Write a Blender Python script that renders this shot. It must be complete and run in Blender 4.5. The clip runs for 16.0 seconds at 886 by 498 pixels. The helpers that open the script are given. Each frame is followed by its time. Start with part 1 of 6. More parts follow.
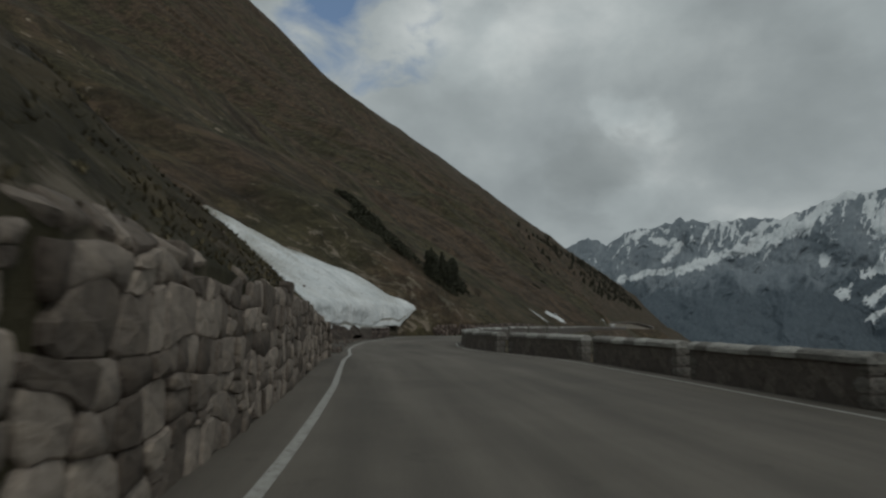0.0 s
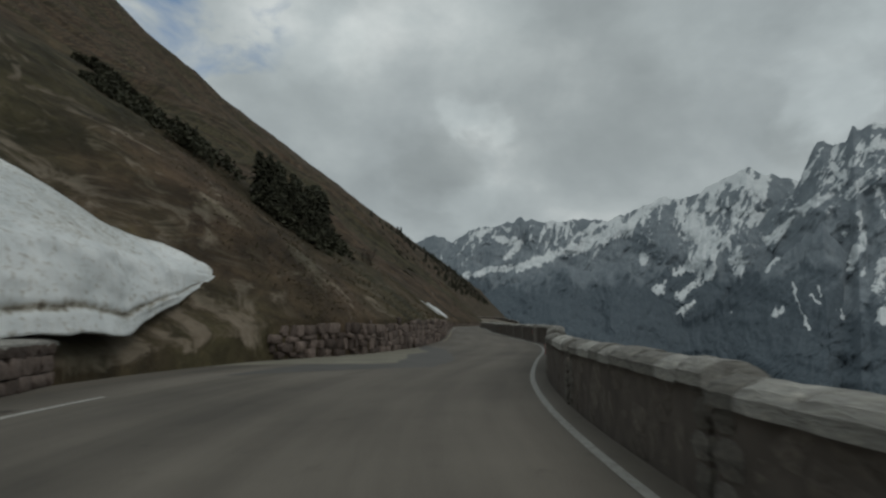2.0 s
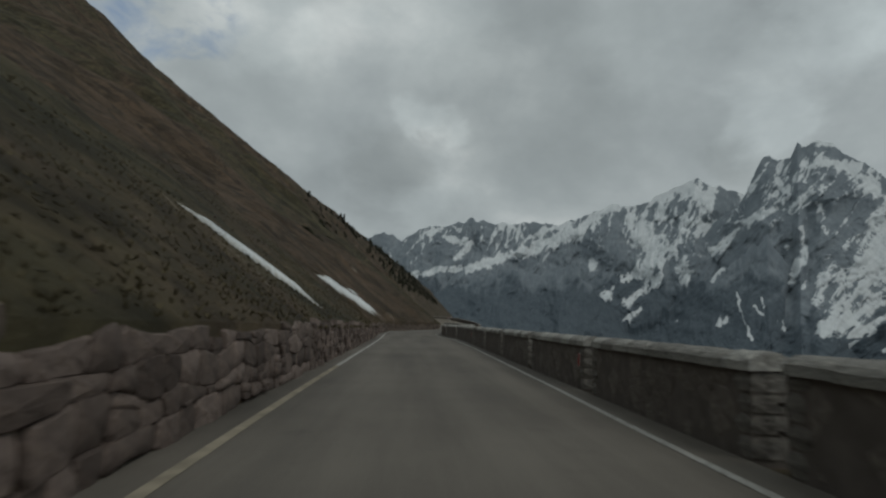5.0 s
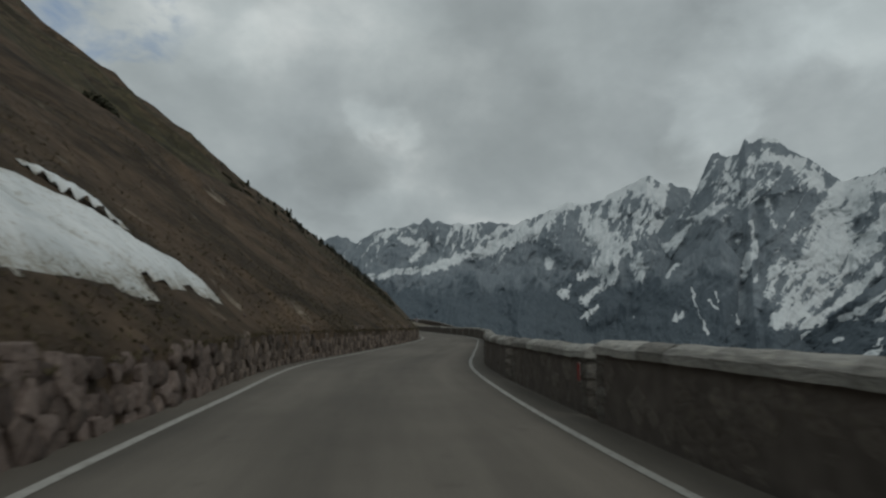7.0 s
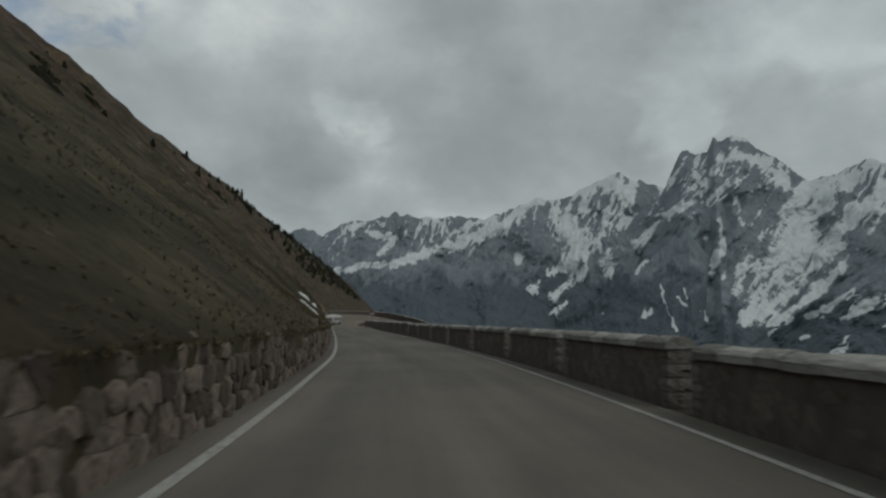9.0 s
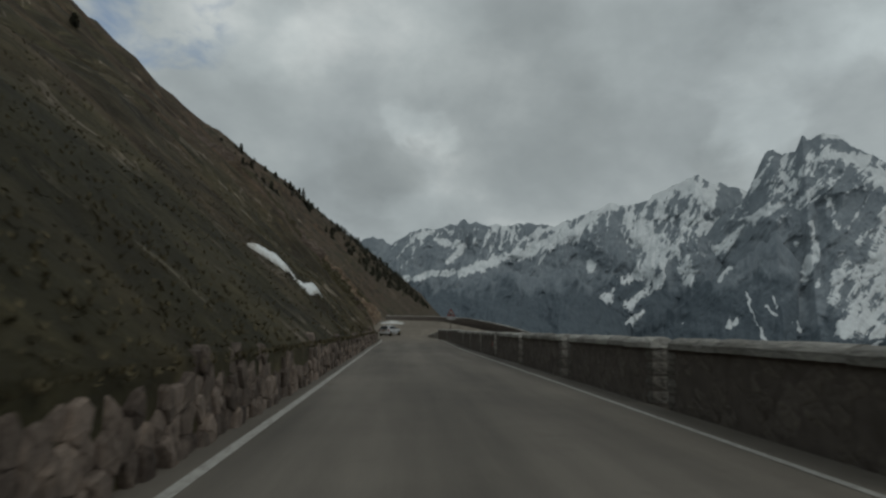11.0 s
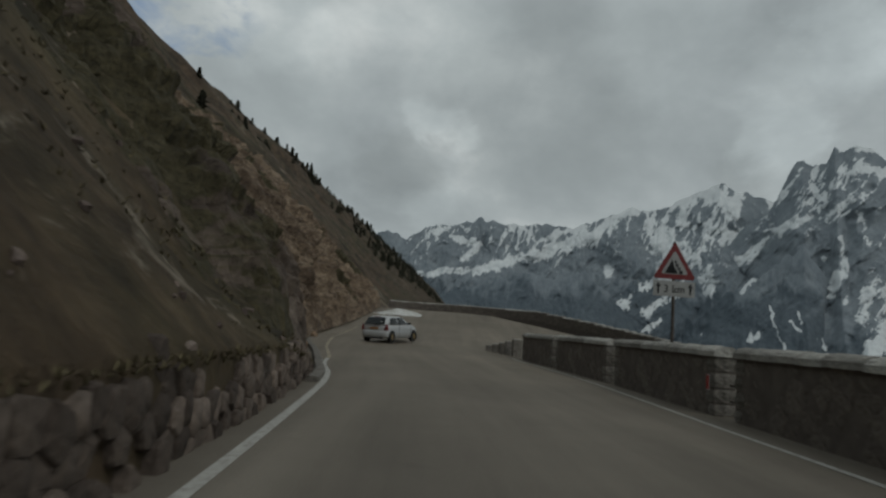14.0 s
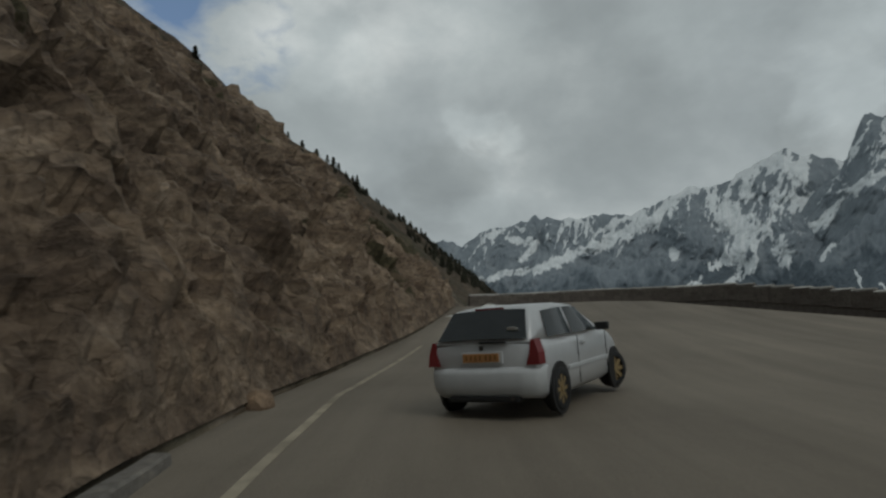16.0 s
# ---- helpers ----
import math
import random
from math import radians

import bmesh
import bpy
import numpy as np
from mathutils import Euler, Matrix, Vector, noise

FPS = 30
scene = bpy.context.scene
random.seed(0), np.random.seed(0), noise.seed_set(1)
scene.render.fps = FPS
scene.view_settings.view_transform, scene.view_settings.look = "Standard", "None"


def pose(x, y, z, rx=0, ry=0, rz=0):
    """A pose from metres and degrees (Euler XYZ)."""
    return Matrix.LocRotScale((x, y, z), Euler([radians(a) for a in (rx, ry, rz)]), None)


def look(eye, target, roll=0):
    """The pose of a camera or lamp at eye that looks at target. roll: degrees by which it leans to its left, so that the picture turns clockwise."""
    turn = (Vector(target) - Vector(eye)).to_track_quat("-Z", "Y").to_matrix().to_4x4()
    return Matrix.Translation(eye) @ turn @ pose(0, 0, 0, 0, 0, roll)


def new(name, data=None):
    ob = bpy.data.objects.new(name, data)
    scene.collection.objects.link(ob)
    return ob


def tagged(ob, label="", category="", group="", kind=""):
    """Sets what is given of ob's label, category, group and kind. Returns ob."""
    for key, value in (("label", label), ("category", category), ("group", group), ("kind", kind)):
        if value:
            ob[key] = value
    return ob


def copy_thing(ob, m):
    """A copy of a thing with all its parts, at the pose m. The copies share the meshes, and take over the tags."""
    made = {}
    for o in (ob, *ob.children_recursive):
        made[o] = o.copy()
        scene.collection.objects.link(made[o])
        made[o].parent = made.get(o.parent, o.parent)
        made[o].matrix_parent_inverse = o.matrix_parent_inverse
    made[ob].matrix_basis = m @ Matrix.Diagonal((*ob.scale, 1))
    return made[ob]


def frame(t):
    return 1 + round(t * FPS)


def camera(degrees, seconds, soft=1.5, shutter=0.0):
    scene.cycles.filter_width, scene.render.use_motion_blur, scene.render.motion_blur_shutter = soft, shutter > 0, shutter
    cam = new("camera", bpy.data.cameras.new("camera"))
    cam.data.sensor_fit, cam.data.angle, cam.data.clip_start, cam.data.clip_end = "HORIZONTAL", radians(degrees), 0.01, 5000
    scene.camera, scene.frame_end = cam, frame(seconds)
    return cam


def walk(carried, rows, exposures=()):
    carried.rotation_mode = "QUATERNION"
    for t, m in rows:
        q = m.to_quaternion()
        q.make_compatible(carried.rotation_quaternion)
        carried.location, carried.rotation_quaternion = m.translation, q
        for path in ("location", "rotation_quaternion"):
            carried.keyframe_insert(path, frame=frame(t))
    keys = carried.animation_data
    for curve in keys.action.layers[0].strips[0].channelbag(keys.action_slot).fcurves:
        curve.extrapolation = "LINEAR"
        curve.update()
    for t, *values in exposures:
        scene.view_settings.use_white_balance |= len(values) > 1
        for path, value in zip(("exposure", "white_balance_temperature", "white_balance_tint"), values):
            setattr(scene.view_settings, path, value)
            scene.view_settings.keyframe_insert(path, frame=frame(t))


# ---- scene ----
cam = camera(69.9, 16.0, soft=2.4, shutter=0.12)
ROWS = [
    (0.0, 0.00, -0.00, 1.25, 96.68, -0.96, 0.00),
    (0.5, -0.98, 10.41, 1.25, 96.94, -1.73, 1.04),
    (1.0, -1.64, 21.01, 1.25, 96.71, -1.86, -1.18),
    (1.5, -1.69, 32.17, 1.25, 96.77, -0.88, -6.10),
    (2.0, -0.47, 43.22, 1.25, 96.50, -0.23, -13.81),
    (2.5, 2.22, 54.23, 1.25, 97.52, 1.30, -19.28),
    (3.0, 5.70, 65.31, 1.25, 97.66, -0.58, -22.08),
    (3.5, 9.19, 76.67, 1.25, 96.88, -2.22, -20.08),
    (6.0, 26.87, 140.70, 1.25, 96.59, -1.96, -18.43),
    (6.5, 30.62, 154.25, 1.25, 96.76, -1.90, -20.25),
    (7.0, 34.94, 167.77, 1.25, 96.91, -0.35, -22.48),
    (7.5, 39.83, 181.08, 1.25, 96.43, 0.94, -24.67),
    (8.0, 45.39, 194.16, 1.25, 96.42, 0.82, -27.51),
    (8.5, 51.12, 207.11, 1.25, 96.31, -0.15, -27.70),
    (9.0, 56.51, 220.18, 1.25, 96.51, -0.72, -25.40),
    (9.5, 61.16, 233.28, 1.25, 96.63, -1.19, -22.41),
    (12.0, 76.95, 286.94, 1.25, 97.42, -1.55, -18.59),
    (12.5, 79.32, 295.96, 1.25, 97.19, -2.39, -18.44),
    (13.0, 81.57, 304.51, 1.25, 97.20, -2.51, -18.95),
    (13.5, 83.76, 312.74, 1.25, 96.72, -3.18, -18.72),
    (14.0, 85.98, 320.53, 1.25, 96.98, -4.08, -18.30),
    (14.5, 87.75, 327.87, 1.25, 97.01, -3.67, -16.96),
    (15.0, 89.19, 334.65, 1.25, 96.95, -3.34, -14.71),
    (15.5, 90.22, 340.90, 1.25, 97.76, -0.78, -12.51),
    (16.0, 91.13, 346.83, 1.25, 97.51, 2.10, -12.39),
]
walk(cam, [(t, pose(x, y, z, rx, ry, rz)) for t, x, y, z, rx, ry, rz in ROWS],
     [(t, stops, 6450, 7.8) for t, stops in ((0.0, -0.13), (0.5, -0.02), (1.0, 0.02), (1.5, 0.06), (2.0, 0.07), (2.5, 0.03), (3.0, -0.05), (3.5, -0.05),
                                           (6.0, -0.05), (7.0, -0.02), (9.0, -0.05), (12.0, -0.05), (14.0, -0.05), (16.0, -0.02))])

# ---- sky and sun ----
SUN_EL, SUN_AZ = radians(48), radians(150)
world = bpy.data.worlds.new("overcast_sky")
scene.world = world
world.use_nodes = True
wt = world.node_tree
wt.nodes.clear()


def node(tree, kind, **inputs):
    n = tree.nodes.new(kind)
    for key, value in inputs.items():
        slot = key.replace("_", " ")
        if slot in n.inputs:
            n.inputs[slot].default_value = value
    return n


def ramp(tree, fac, stops):
    n = tree.nodes.new("ShaderNodeValToRGB")
    e = n.color_ramp.elements
    while len(e) < len(stops):
        e.new(0.5)
    for el, (p, c) in zip(e, stops):
        el.position = p
        el.color = (*c, 1) if len(c) == 3 else c
    tree.links.new(fac, n.inputs[0])
    return n.outputs[0]


def grey(v, tint=(1, 1, 1)):
    return tuple(v * k for k in tint)


def math_node(tree, op, a, b=None, clamp=False):
    n = tree.nodes.new("ShaderNodeMath")
    n.operation, n.use_clamp = op, clamp
    for i, v in enumerate((a, b)):
        if v is None:
            continue
        if isinstance(v, (int, float)):
            n.inputs[i].default_value = v
        else:
            tree.links.new(v, n.inputs[i])
    return n.outputs[0]


def mix(tree, fac, a, b, mode="MIX"):
    n = tree.nodes.new("ShaderNodeMix")
    n.data_type, n.blend_type = "RGBA", mode
    for slot, v in ((n.inputs[0], fac), (n.inputs[6], a), (n.inputs[7], b)):
        if isinstance(v, (int, float)):
            slot.default_value = v
        elif isinstance(v, tuple):
            slot.default_value = (*v, 1)
        else:
            tree.links.new(v, slot)
    return n.outputs[2]


def build_sky():
    t = wt
    sky = t.nodes.new("ShaderNodeTexSky")
    sky.sky_type, sky.sun_disc = "NISHITA", False
    sky.sun_elevation, sky.sun_rotation, sky.altitude = SUN_EL, SUN_AZ, 2300
    coord = t.nodes.new("ShaderNodeTexCoord")
    comb = t.nodes.new("ShaderNodeMapping")
    comb.inputs["Scale"].default_value = (1.0, 1.0, 1.45)
    t.links.new(coord.outputs["Generated"], comb.inputs[0])
    big = node(t, "ShaderNodeTexNoise", Scale=2.5, Detail=5.0, Roughness=0.45, Distortion=0.15)
    small = node(t, "ShaderNodeTexNoise", Scale=5.6, Detail=9.0, Roughness=0.55, Distortion=0.1)
    t.links.new(comb.outputs[0], big.inputs["Vector"])
    t.links.new(comb.outputs[0], small.inputs["Vector"])
    n = math_node(t, "ADD", math_node(t, "MULTIPLY", big.outputs[0], 0.5), math_node(t, "MULTIPLY", small.outputs[0], 0.5))
    cloud = ramp(t, n, [(0.34, grey(0.300, (0.9, 1.0, 1.035))), (0.46, grey(0.358, (0.905, 1.0, 1.03))),
                        (0.55, grey(0.418, (0.915, 1.0, 1.02))), (0.66, grey(0.545, (0.95, 1.0, 1.0)))])
    # the brighter and darker billows of the deck, with wind-torn edges: direction, radius, how much lighter
    torn = node(t, "ShaderNodeTexNoise", Scale=9.0, Detail=6.0, Roughness=0.55, Distortion=0.3)
    t.links.new(comb.outputs[0], torn.inputs["Vector"])
    off = t.nodes.new("ShaderNodeVectorMath")
    off.operation = "MULTIPLY_ADD"
    t.links.new(torn.outputs["Color"], off.inputs[0])
    off.inputs[1].default_value = (0.16, 0.16, 0.16)
    off.inputs[2].default_value = (-0.08, -0.08, -0.08)
    bent = t.nodes.new("ShaderNodeVectorMath")
    bent.operation = "ADD"
    t.links.new(coord.outputs["Generated"], bent.inputs[0])
    t.links.new(off.outputs[0], bent.inputs[1])
    for way, wide, gain in BILLOWS:
        q = t.nodes.new("ShaderNodeVectorMath")
        q.operation = "DISTANCE"
        t.links.new(bent.outputs[0], q.inputs[0])
        q.inputs[1].default_value = way
        soft = t.nodes.new("ShaderNodeMapRange")
        soft.interpolation_type = "SMOOTHSTEP"
        t.links.new(q.outputs["Value"], soft.inputs["Value"])
        for key, value in (("From Min", wide * 0.35), ("From Max", wide * 1.25), ("To Min", 1.0), ("To Max", 0.0)):
            soft.inputs[key].default_value = value
        cloud = mix(t, soft.outputs["Result"], cloud, mix(t, 1.0, cloud, tuple(gain * k for k in (1.0, 1.0, 0.995)), "MULTIPLY"))
    # a break in the deck over the near ridge
    gap = t.nodes.new("ShaderNodeVectorMath")
    gap.operation = "DISTANCE"
    t.links.new(coord.outputs["Generated"], gap.inputs[0])
    gap.inputs[1].default_value = GAP_DIR
    hole = math_node(t, "SUBTRACT", 1.0, math_node(t, "DIVIDE", gap.outputs["Value"], 0.175), clamp=True)
    inside = math_node(t, "MULTIPLY", hole, 5.0, clamp=True)
    fac = math_node(t, "MULTIPLY", math_node(t, "ADD", math_node(t, "SUBTRACT", hole, 0.34), math_node(t, "MULTIPLY", math_node(t, "SUBTRACT", torn.outputs[0], 0.5), -3.2)), 1.3, clamp=True)
    fac = math_node(t, "MULTIPLY", fac, inside)
    blue = mix(t, 0.5, sky.outputs[0], (1.2, 1.75, 2.5))
    dim = mix(t, 1.0, blue, (0.125, 0.125, 0.125), "MULTIPLY")
    both = mix(t, fac, cloud, dim)
    bg = node(t, "ShaderNodeBackground", Strength=1.0)
    t.links.new(both, bg.inputs[0])
    out = t.nodes.new("ShaderNodeOutputWorld")
    t.links.new(bg.outputs[0], out.inputs[0])


BILLOWS = [((0.250, 0.916, 0.313), 0.042, 1.20), ((0.309, 0.903, 0.297), 0.040, 1.18), ((0.215, 0.951, 0.222), 0.075, 0.84), ((0.295, 0.942, 0.162), 0.060, 1.10),
           ((0.011, 0.907, 0.420), 0.090, 1.14), ((0.115, 0.902, 0.417), 0.070, 1.12), ((0.060, 0.935, 0.340), 0.090, 1.02),
           ((0.655, 0.688, 0.314), 0.045, 1.20), ((0.709, 0.646, 0.284), 0.055, 1.24), ((0.658, 0.707, 0.260), 0.050, 0.90), ((0.720, 0.569, 0.398), 0.090, 1.28),
           ((0.669, 0.642, 0.375), 0.060, 1.14), ((0.778, 0.499, 0.381), 0.090, 1.22), ((0.408, 0.840, 0.358), 0.220, 0.93), ((0.811, 0.534, 0.237), 0.070, 1.08),
           ((0.830, 0.420, 0.380), 0.140, 1.14), ((0.540, 0.720, 0.440), 0.120, 1.16), ((0.252, 0.856, 0.452), 0.110, 1.12)]
GAP_DIR = (-0.165, 0.885, 0.435)
build_sky()
sun_data = bpy.data.lights.new("sun", "SUN")
sun_data.energy, sun_data.angle, sun_data.color = 0.55, radians(25), (1.0, 0.97, 0.92)
sun = new("sun", sun_data)
sun.matrix_world = look((0, 0, 50), (-math.sin(SUN_AZ) * math.cos(SUN_EL), -math.cos(SUN_AZ) * math.cos(SUN_EL), 50 - math.sin(SUN_EL)))


# ---- materials ----
def material(name, rough=0.85, metal=0.0):
    m = bpy.data.materials.new(name)
    m.use_nodes = True
    t = m.node_tree
    b = t.nodes["Principled BSDF"]
    b.inputs["Roughness"].default_value = rough
    b.inputs["Metallic"].default_value = metal
    b.inputs["Specular IOR Level"].default_value = 0.25
    return m, t, b


def noise_fac(t, scale, detail=5.0, rough=0.55, coord="Object", stretch=None, distortion=0.0):
    c = t.nodes.new("ShaderNodeTexCoord")
    n = node(t, "ShaderNodeTexNoise", Scale=scale, Detail=detail, Roughness=rough, Distortion=distortion)
    if stretch:
        mp = t.nodes.new("ShaderNodeMapping")
        mp.inputs["Scale"].default_value = stretch
        t.links.new(c.outputs[coord], mp.inputs[0])
        t.links.new(mp.outputs[0], n.inputs["Vector"])
    else:
        t.links.new(c.outputs[coord], n.inputs["Vector"])
    return n.outputs[0]


def add_bump(t, b, height, strength=0.4, dist=0.05):
    n = node(t, "ShaderNodeBump", Strength=strength, Distance=dist)
    t.links.new(height, n.inputs["Height"])
    t.links.new(n.outputs[0], b.inputs["Normal"])


def attr(t, name):
    n = t.nodes.new("ShaderNodeAttribute")
    n.attribute_name = name
    return n.outputs["Fac"]


def plain(name, color, rough=0.6, metal=0.0, vary=0.12, scale=6.0):
    m, t, b = material(name, rough, metal)
    f = noise_fac(t, scale, 6.0)
    lo, hi = tuple(c * (1 - vary) for c in color), tuple(min(1, c * (1 + vary)) for c in color)
    t.links.new(ramp(t, f, [(0.3, lo), (0.7, hi)]), b.inputs["Base Color"])
    return m


def make_asphalt():
    m, t, b = material("asphalt", 0.8)
    fine = noise_fac(t, 60.0, 3.0)
    lane = t.nodes.new("ShaderNodeCombineXYZ")
    t.links.new(math_node(t, "MULTIPLY", attr(t, "along"), 0.07), lane.inputs[0])
    t.links.new(attr(t, "across"), lane.inputs[1])
    track = node(t, "ShaderNodeTexNoise", Scale=0.95, Detail=5.0, Roughness=0.55)
    t.links.new(lane.outputs[0], track.inputs["Vector"])
    patch = noise_fac(t, 0.16, 7.0, 0.62)
    n = math_node(t, "ADD", math_node(t, "MULTIPLY", patch, 0.45), math_node(t, "MULTIPLY", track.outputs[0], 0.55))
    base = ramp(t, n, [(0.36, (0.084, 0.074, 0.062)), (0.5, (0.127, 0.112, 0.093)), (0.64, (0.177, 0.157, 0.130))])
    grit = ramp(t, fine, [(0.3, (0.78, 0.78, 0.78)), (0.7, (1.17, 1.17, 1.17))])
    col = mix(t, 1.0, base, grit, "MULTIPLY")
    tar = ramp(t, noise_fac(t, 1.4, 8.0, 0.7), [(0.30, (0.72, 0.72, 0.72)), (0.40, (1, 1, 1))])
    col = mix(t, 0.8, col, tar, "MULTIPLY")
    # the hairpin is strewn with brown dust from the rock
    dust = math_node(t, "MULTIPLY", math_node(t, "MULTIPLY", math_node(t, "SUBTRACT", attr(t, "along"), 330), 0.035, clamp=True), 0.75)
    col = mix(t, dust, col, mix(t, 1.0, ramp(t, n, [(0.36, (0.135, 0.112, 0.084)), (0.64, (0.215, 0.182, 0.138))]), grit, "MULTIPLY"))
    t.links.new(col, b.inputs["Base Color"])
    add_bump(t, b, fine, 0.35, 0.006)
    return m


def make_paint():
    m, t, b = material("road_paint", 0.7)
    wear = noise_fac(t, 9.0, 6.0, 0.7)
    t.links.new(ramp(t, wear, [(0.34, (0.19, 0.18, 0.16)), (0.48, (0.34, 0.33, 0.30)), (0.7, (0.44, 0.43, 0.40))]), b.inputs["Base Color"])
    return m


def make_hill():
    m, t, b = material("alpine_slope", 0.95)
    grass = noise_fac(t, 0.07, 8.0, 0.62, stretch=(1, 1, 0.6))
    tuft = noise_fac(t, 1.3, 9.0, 0.68, distortion=0.5)
    rockn = noise_fac(t, 0.45, 9.0, 0.66, distortion=0.8)
    dark = noise_fac(t, 0.16, 6.0, 0.6, distortion=1.0)
    green = ramp(t, tuft, [(0.3, (0.034, 0.029, 0.016)), (0.52, (0.059, 0.050, 0.027)), (0.72, (0.096, 0.081, 0.044))])
    brown = ramp(t, tuft, [(0.3, (0.042, 0.029, 0.020)), (0.52, (0.077, 0.053, 0.035)), (0.72, (0.119, 0.084, 0.055))])
    soil = mix(t, ramp(t, math_node(t, "SUBTRACT", grass, math_node(t, "MULTIPLY", attr(t, "turf"), 0.22)), [(0.32, (0, 0, 0)), (0.50, (1, 1, 1))]), green, brown)
    stone = ramp(t, rockn, [(0.3, (0.055, 0.045, 0.036)), (0.55, (0.155, 0.125, 0.095)), (0.75, (0.26, 0.22, 0.175))])
    mask = ramp(t, math_node(t, "ADD", rockn, math_node(t, "MULTIPLY", attr(t, "rock"), 0.42)), [(0.66, (0, 0, 0)), (0.74, (1, 1, 1))])
    col = mix(t, mask, soil, stone)
    lie = t.nodes.new("ShaderNodeCombineXYZ")
    t.links.new(math_node(t, "MULTIPLY", attr(t, "along"), 0.07), lie.inputs[0])
    t.links.new(math_node(t, "MULTIPLY", attr(t, "up"), 0.42), lie.inputs[1])
    terrace = node(t, "ShaderNodeTexNoise", Scale=1.0, Detail=8.0, Roughness=0.62, Distortion=0.6)
    t.links.new(lie.outputs[0], terrace.inputs["Vector"])
    run = t.nodes.new("ShaderNodeCombineXYZ")
    t.links.new(math_node(t, "MULTIPLY", attr(t, "along"), 0.22), run.inputs[0])
    t.links.new(math_node(t, "MULTIPLY", attr(t, "up"), 0.035), run.inputs[1])
    gully = node(t, "ShaderNodeTexNoise", Scale=1.0, Detail=7.0, Roughness=0.6, Distortion=0.8)
    t.links.new(run.outputs[0], gully.inputs["Vector"])
    col = mix(t, 0.75, col, ramp(t, terrace.outputs[0], [(0.34, (0.55, 0.56, 0.55)), (0.5, (1, 1, 1)), (0.68, (1.35, 1.33, 1.28))]), "MULTIPLY")
    col = mix(t, 0.6, col, ramp(t, gully.outputs[0], [(0.34, (0.6, 0.6, 0.58)), (0.5, (1, 1, 1)), (0.68, (1.3, 1.25, 1.2))]), "MULTIPLY")
    shrub = ramp(t, dark, [(0.46, (1.05, 1.05, 1.02)), (0.58, (0.46, 0.49, 0.42))])
    col = mix(t, 0.8, col, shrub, "MULTIPLY")
    t.links.new(col, b.inputs["Base Color"])
    h = math_node(t, "ADD", math_node(t, "MULTIPLY", rockn, 0.6), math_node(t, "MULTIPLY", tuft, 0.4))
    add_bump(t, b, h, 0.75, 0.6)
    return m


def make_stone(name, lo, hi, tint=1.0):
    m, t, b = material(name, 0.9)
    n1 = noise_fac(t, 4.2, 8.0, 0.65, distortion=0.6)
    n2 = noise_fac(t, 14.0, 6.0, 0.6)
    info = t.nodes.new("ShaderNodeObjectInfo")
    geo = t.nodes.new("ShaderNodeNewGeometry")
    rnd = math_node(t, "FRACT", math_node(t, "ADD", info.outputs["Random"], geo.outputs["Random Per Island"]))
    base = ramp(t, rnd, [(0.0, lo), (0.55, tuple((a + c) / 2 for a, c in zip(lo, hi))), (1.0, hi)])
    stain = ramp(t, n1, [(0.30, (0.5, 0.48, 0.46)), (0.48, (0.92, 0.92, 0.92)), (0.60, (1.1, 1.09, 1.06)), (0.74, (1.5, 1.47, 1.38))])
    col = mix(t, 1.0, base, stain, "MULTIPLY")
    n3 = noise_fac(t, 38.0, 4.0, 0.6)
    col = mix(t, 0.7, col, ramp(t, math_node(t, "ADD", math_node(t, "MULTIPLY", n2, 0.6), math_node(t, "MULTIPLY", n3, 0.4)), [(0.34, (0.62, 0.60, 0.58)), (0.52, (1, 1, 1)), (0.68, (1.32, 1.3, 1.26))]), "MULTIPLY")
    t.links.new(col, b.inputs["Base Color"])
    add_bump(t, b, math_node(t, "ADD", n1, math_node(t, "ADD", math_node(t, "MULTIPLY", n2, 0.5), math_node(t, "MULTIPLY", n3, 0.2))), 0.75, 0.05)
    return m


def make_snow():
    m, t, b = material("old_snow", 0.75)
    broad = noise_fac(t, 0.45, 7.0, 0.6, distortion=0.6)
    streak = noise_fac(t, 2.4, 6.0, 0.6, stretch=(1, 1, 0.10))
    grit = noise_fac(t, 6.5, 9.0, 0.75, distortion=0.5)
    base = ramp(t, broad, [(0.3, (0.57, 0.60, 0.605)), (0.55, (0.73, 0.75, 0.75)), (0.75, (0.83, 0.845, 0.84))])
    base = mix(t, 0.5, base, ramp(t, streak, [(0.32, (0.78, 0.80, 0.81)), (0.55, (1.03, 1.03, 1.03))]), "MULTIPLY")
    dirt = ramp(t, math_node(t, "ADD", grit, math_node(t, "MULTIPLY", attr(t, "dirt"), 0.26)), [(0.54, (1, 1, 1)), (0.66, (0.60, 0.55, 0.48)), (0.80, (0.20, 0.17, 0.14))])
    base = mix(t, 1.0, base, ramp(t, attr(t, "dirt"), [(0.0, (1, 1, 1)), (0.6, (0.70, 0.685, 0.65)), (1.0, (0.42, 0.39, 0.36))]), "MULTIPLY")
    t.links.new(mix(t, 1.0, base, dirt, "MULTIPLY"), b.inputs["Base Color"])
    add_bump(t, b, math_node(t, "ADD", broad, math_node(t, "ADD", math_node(t, "MULTIPLY", grit, 0.25), math_node(t, "MULTIPLY", streak, 0.2))), 0.6, 0.25)
    b.inputs["Subsurface Weight"].default_value = 0.0
    return m


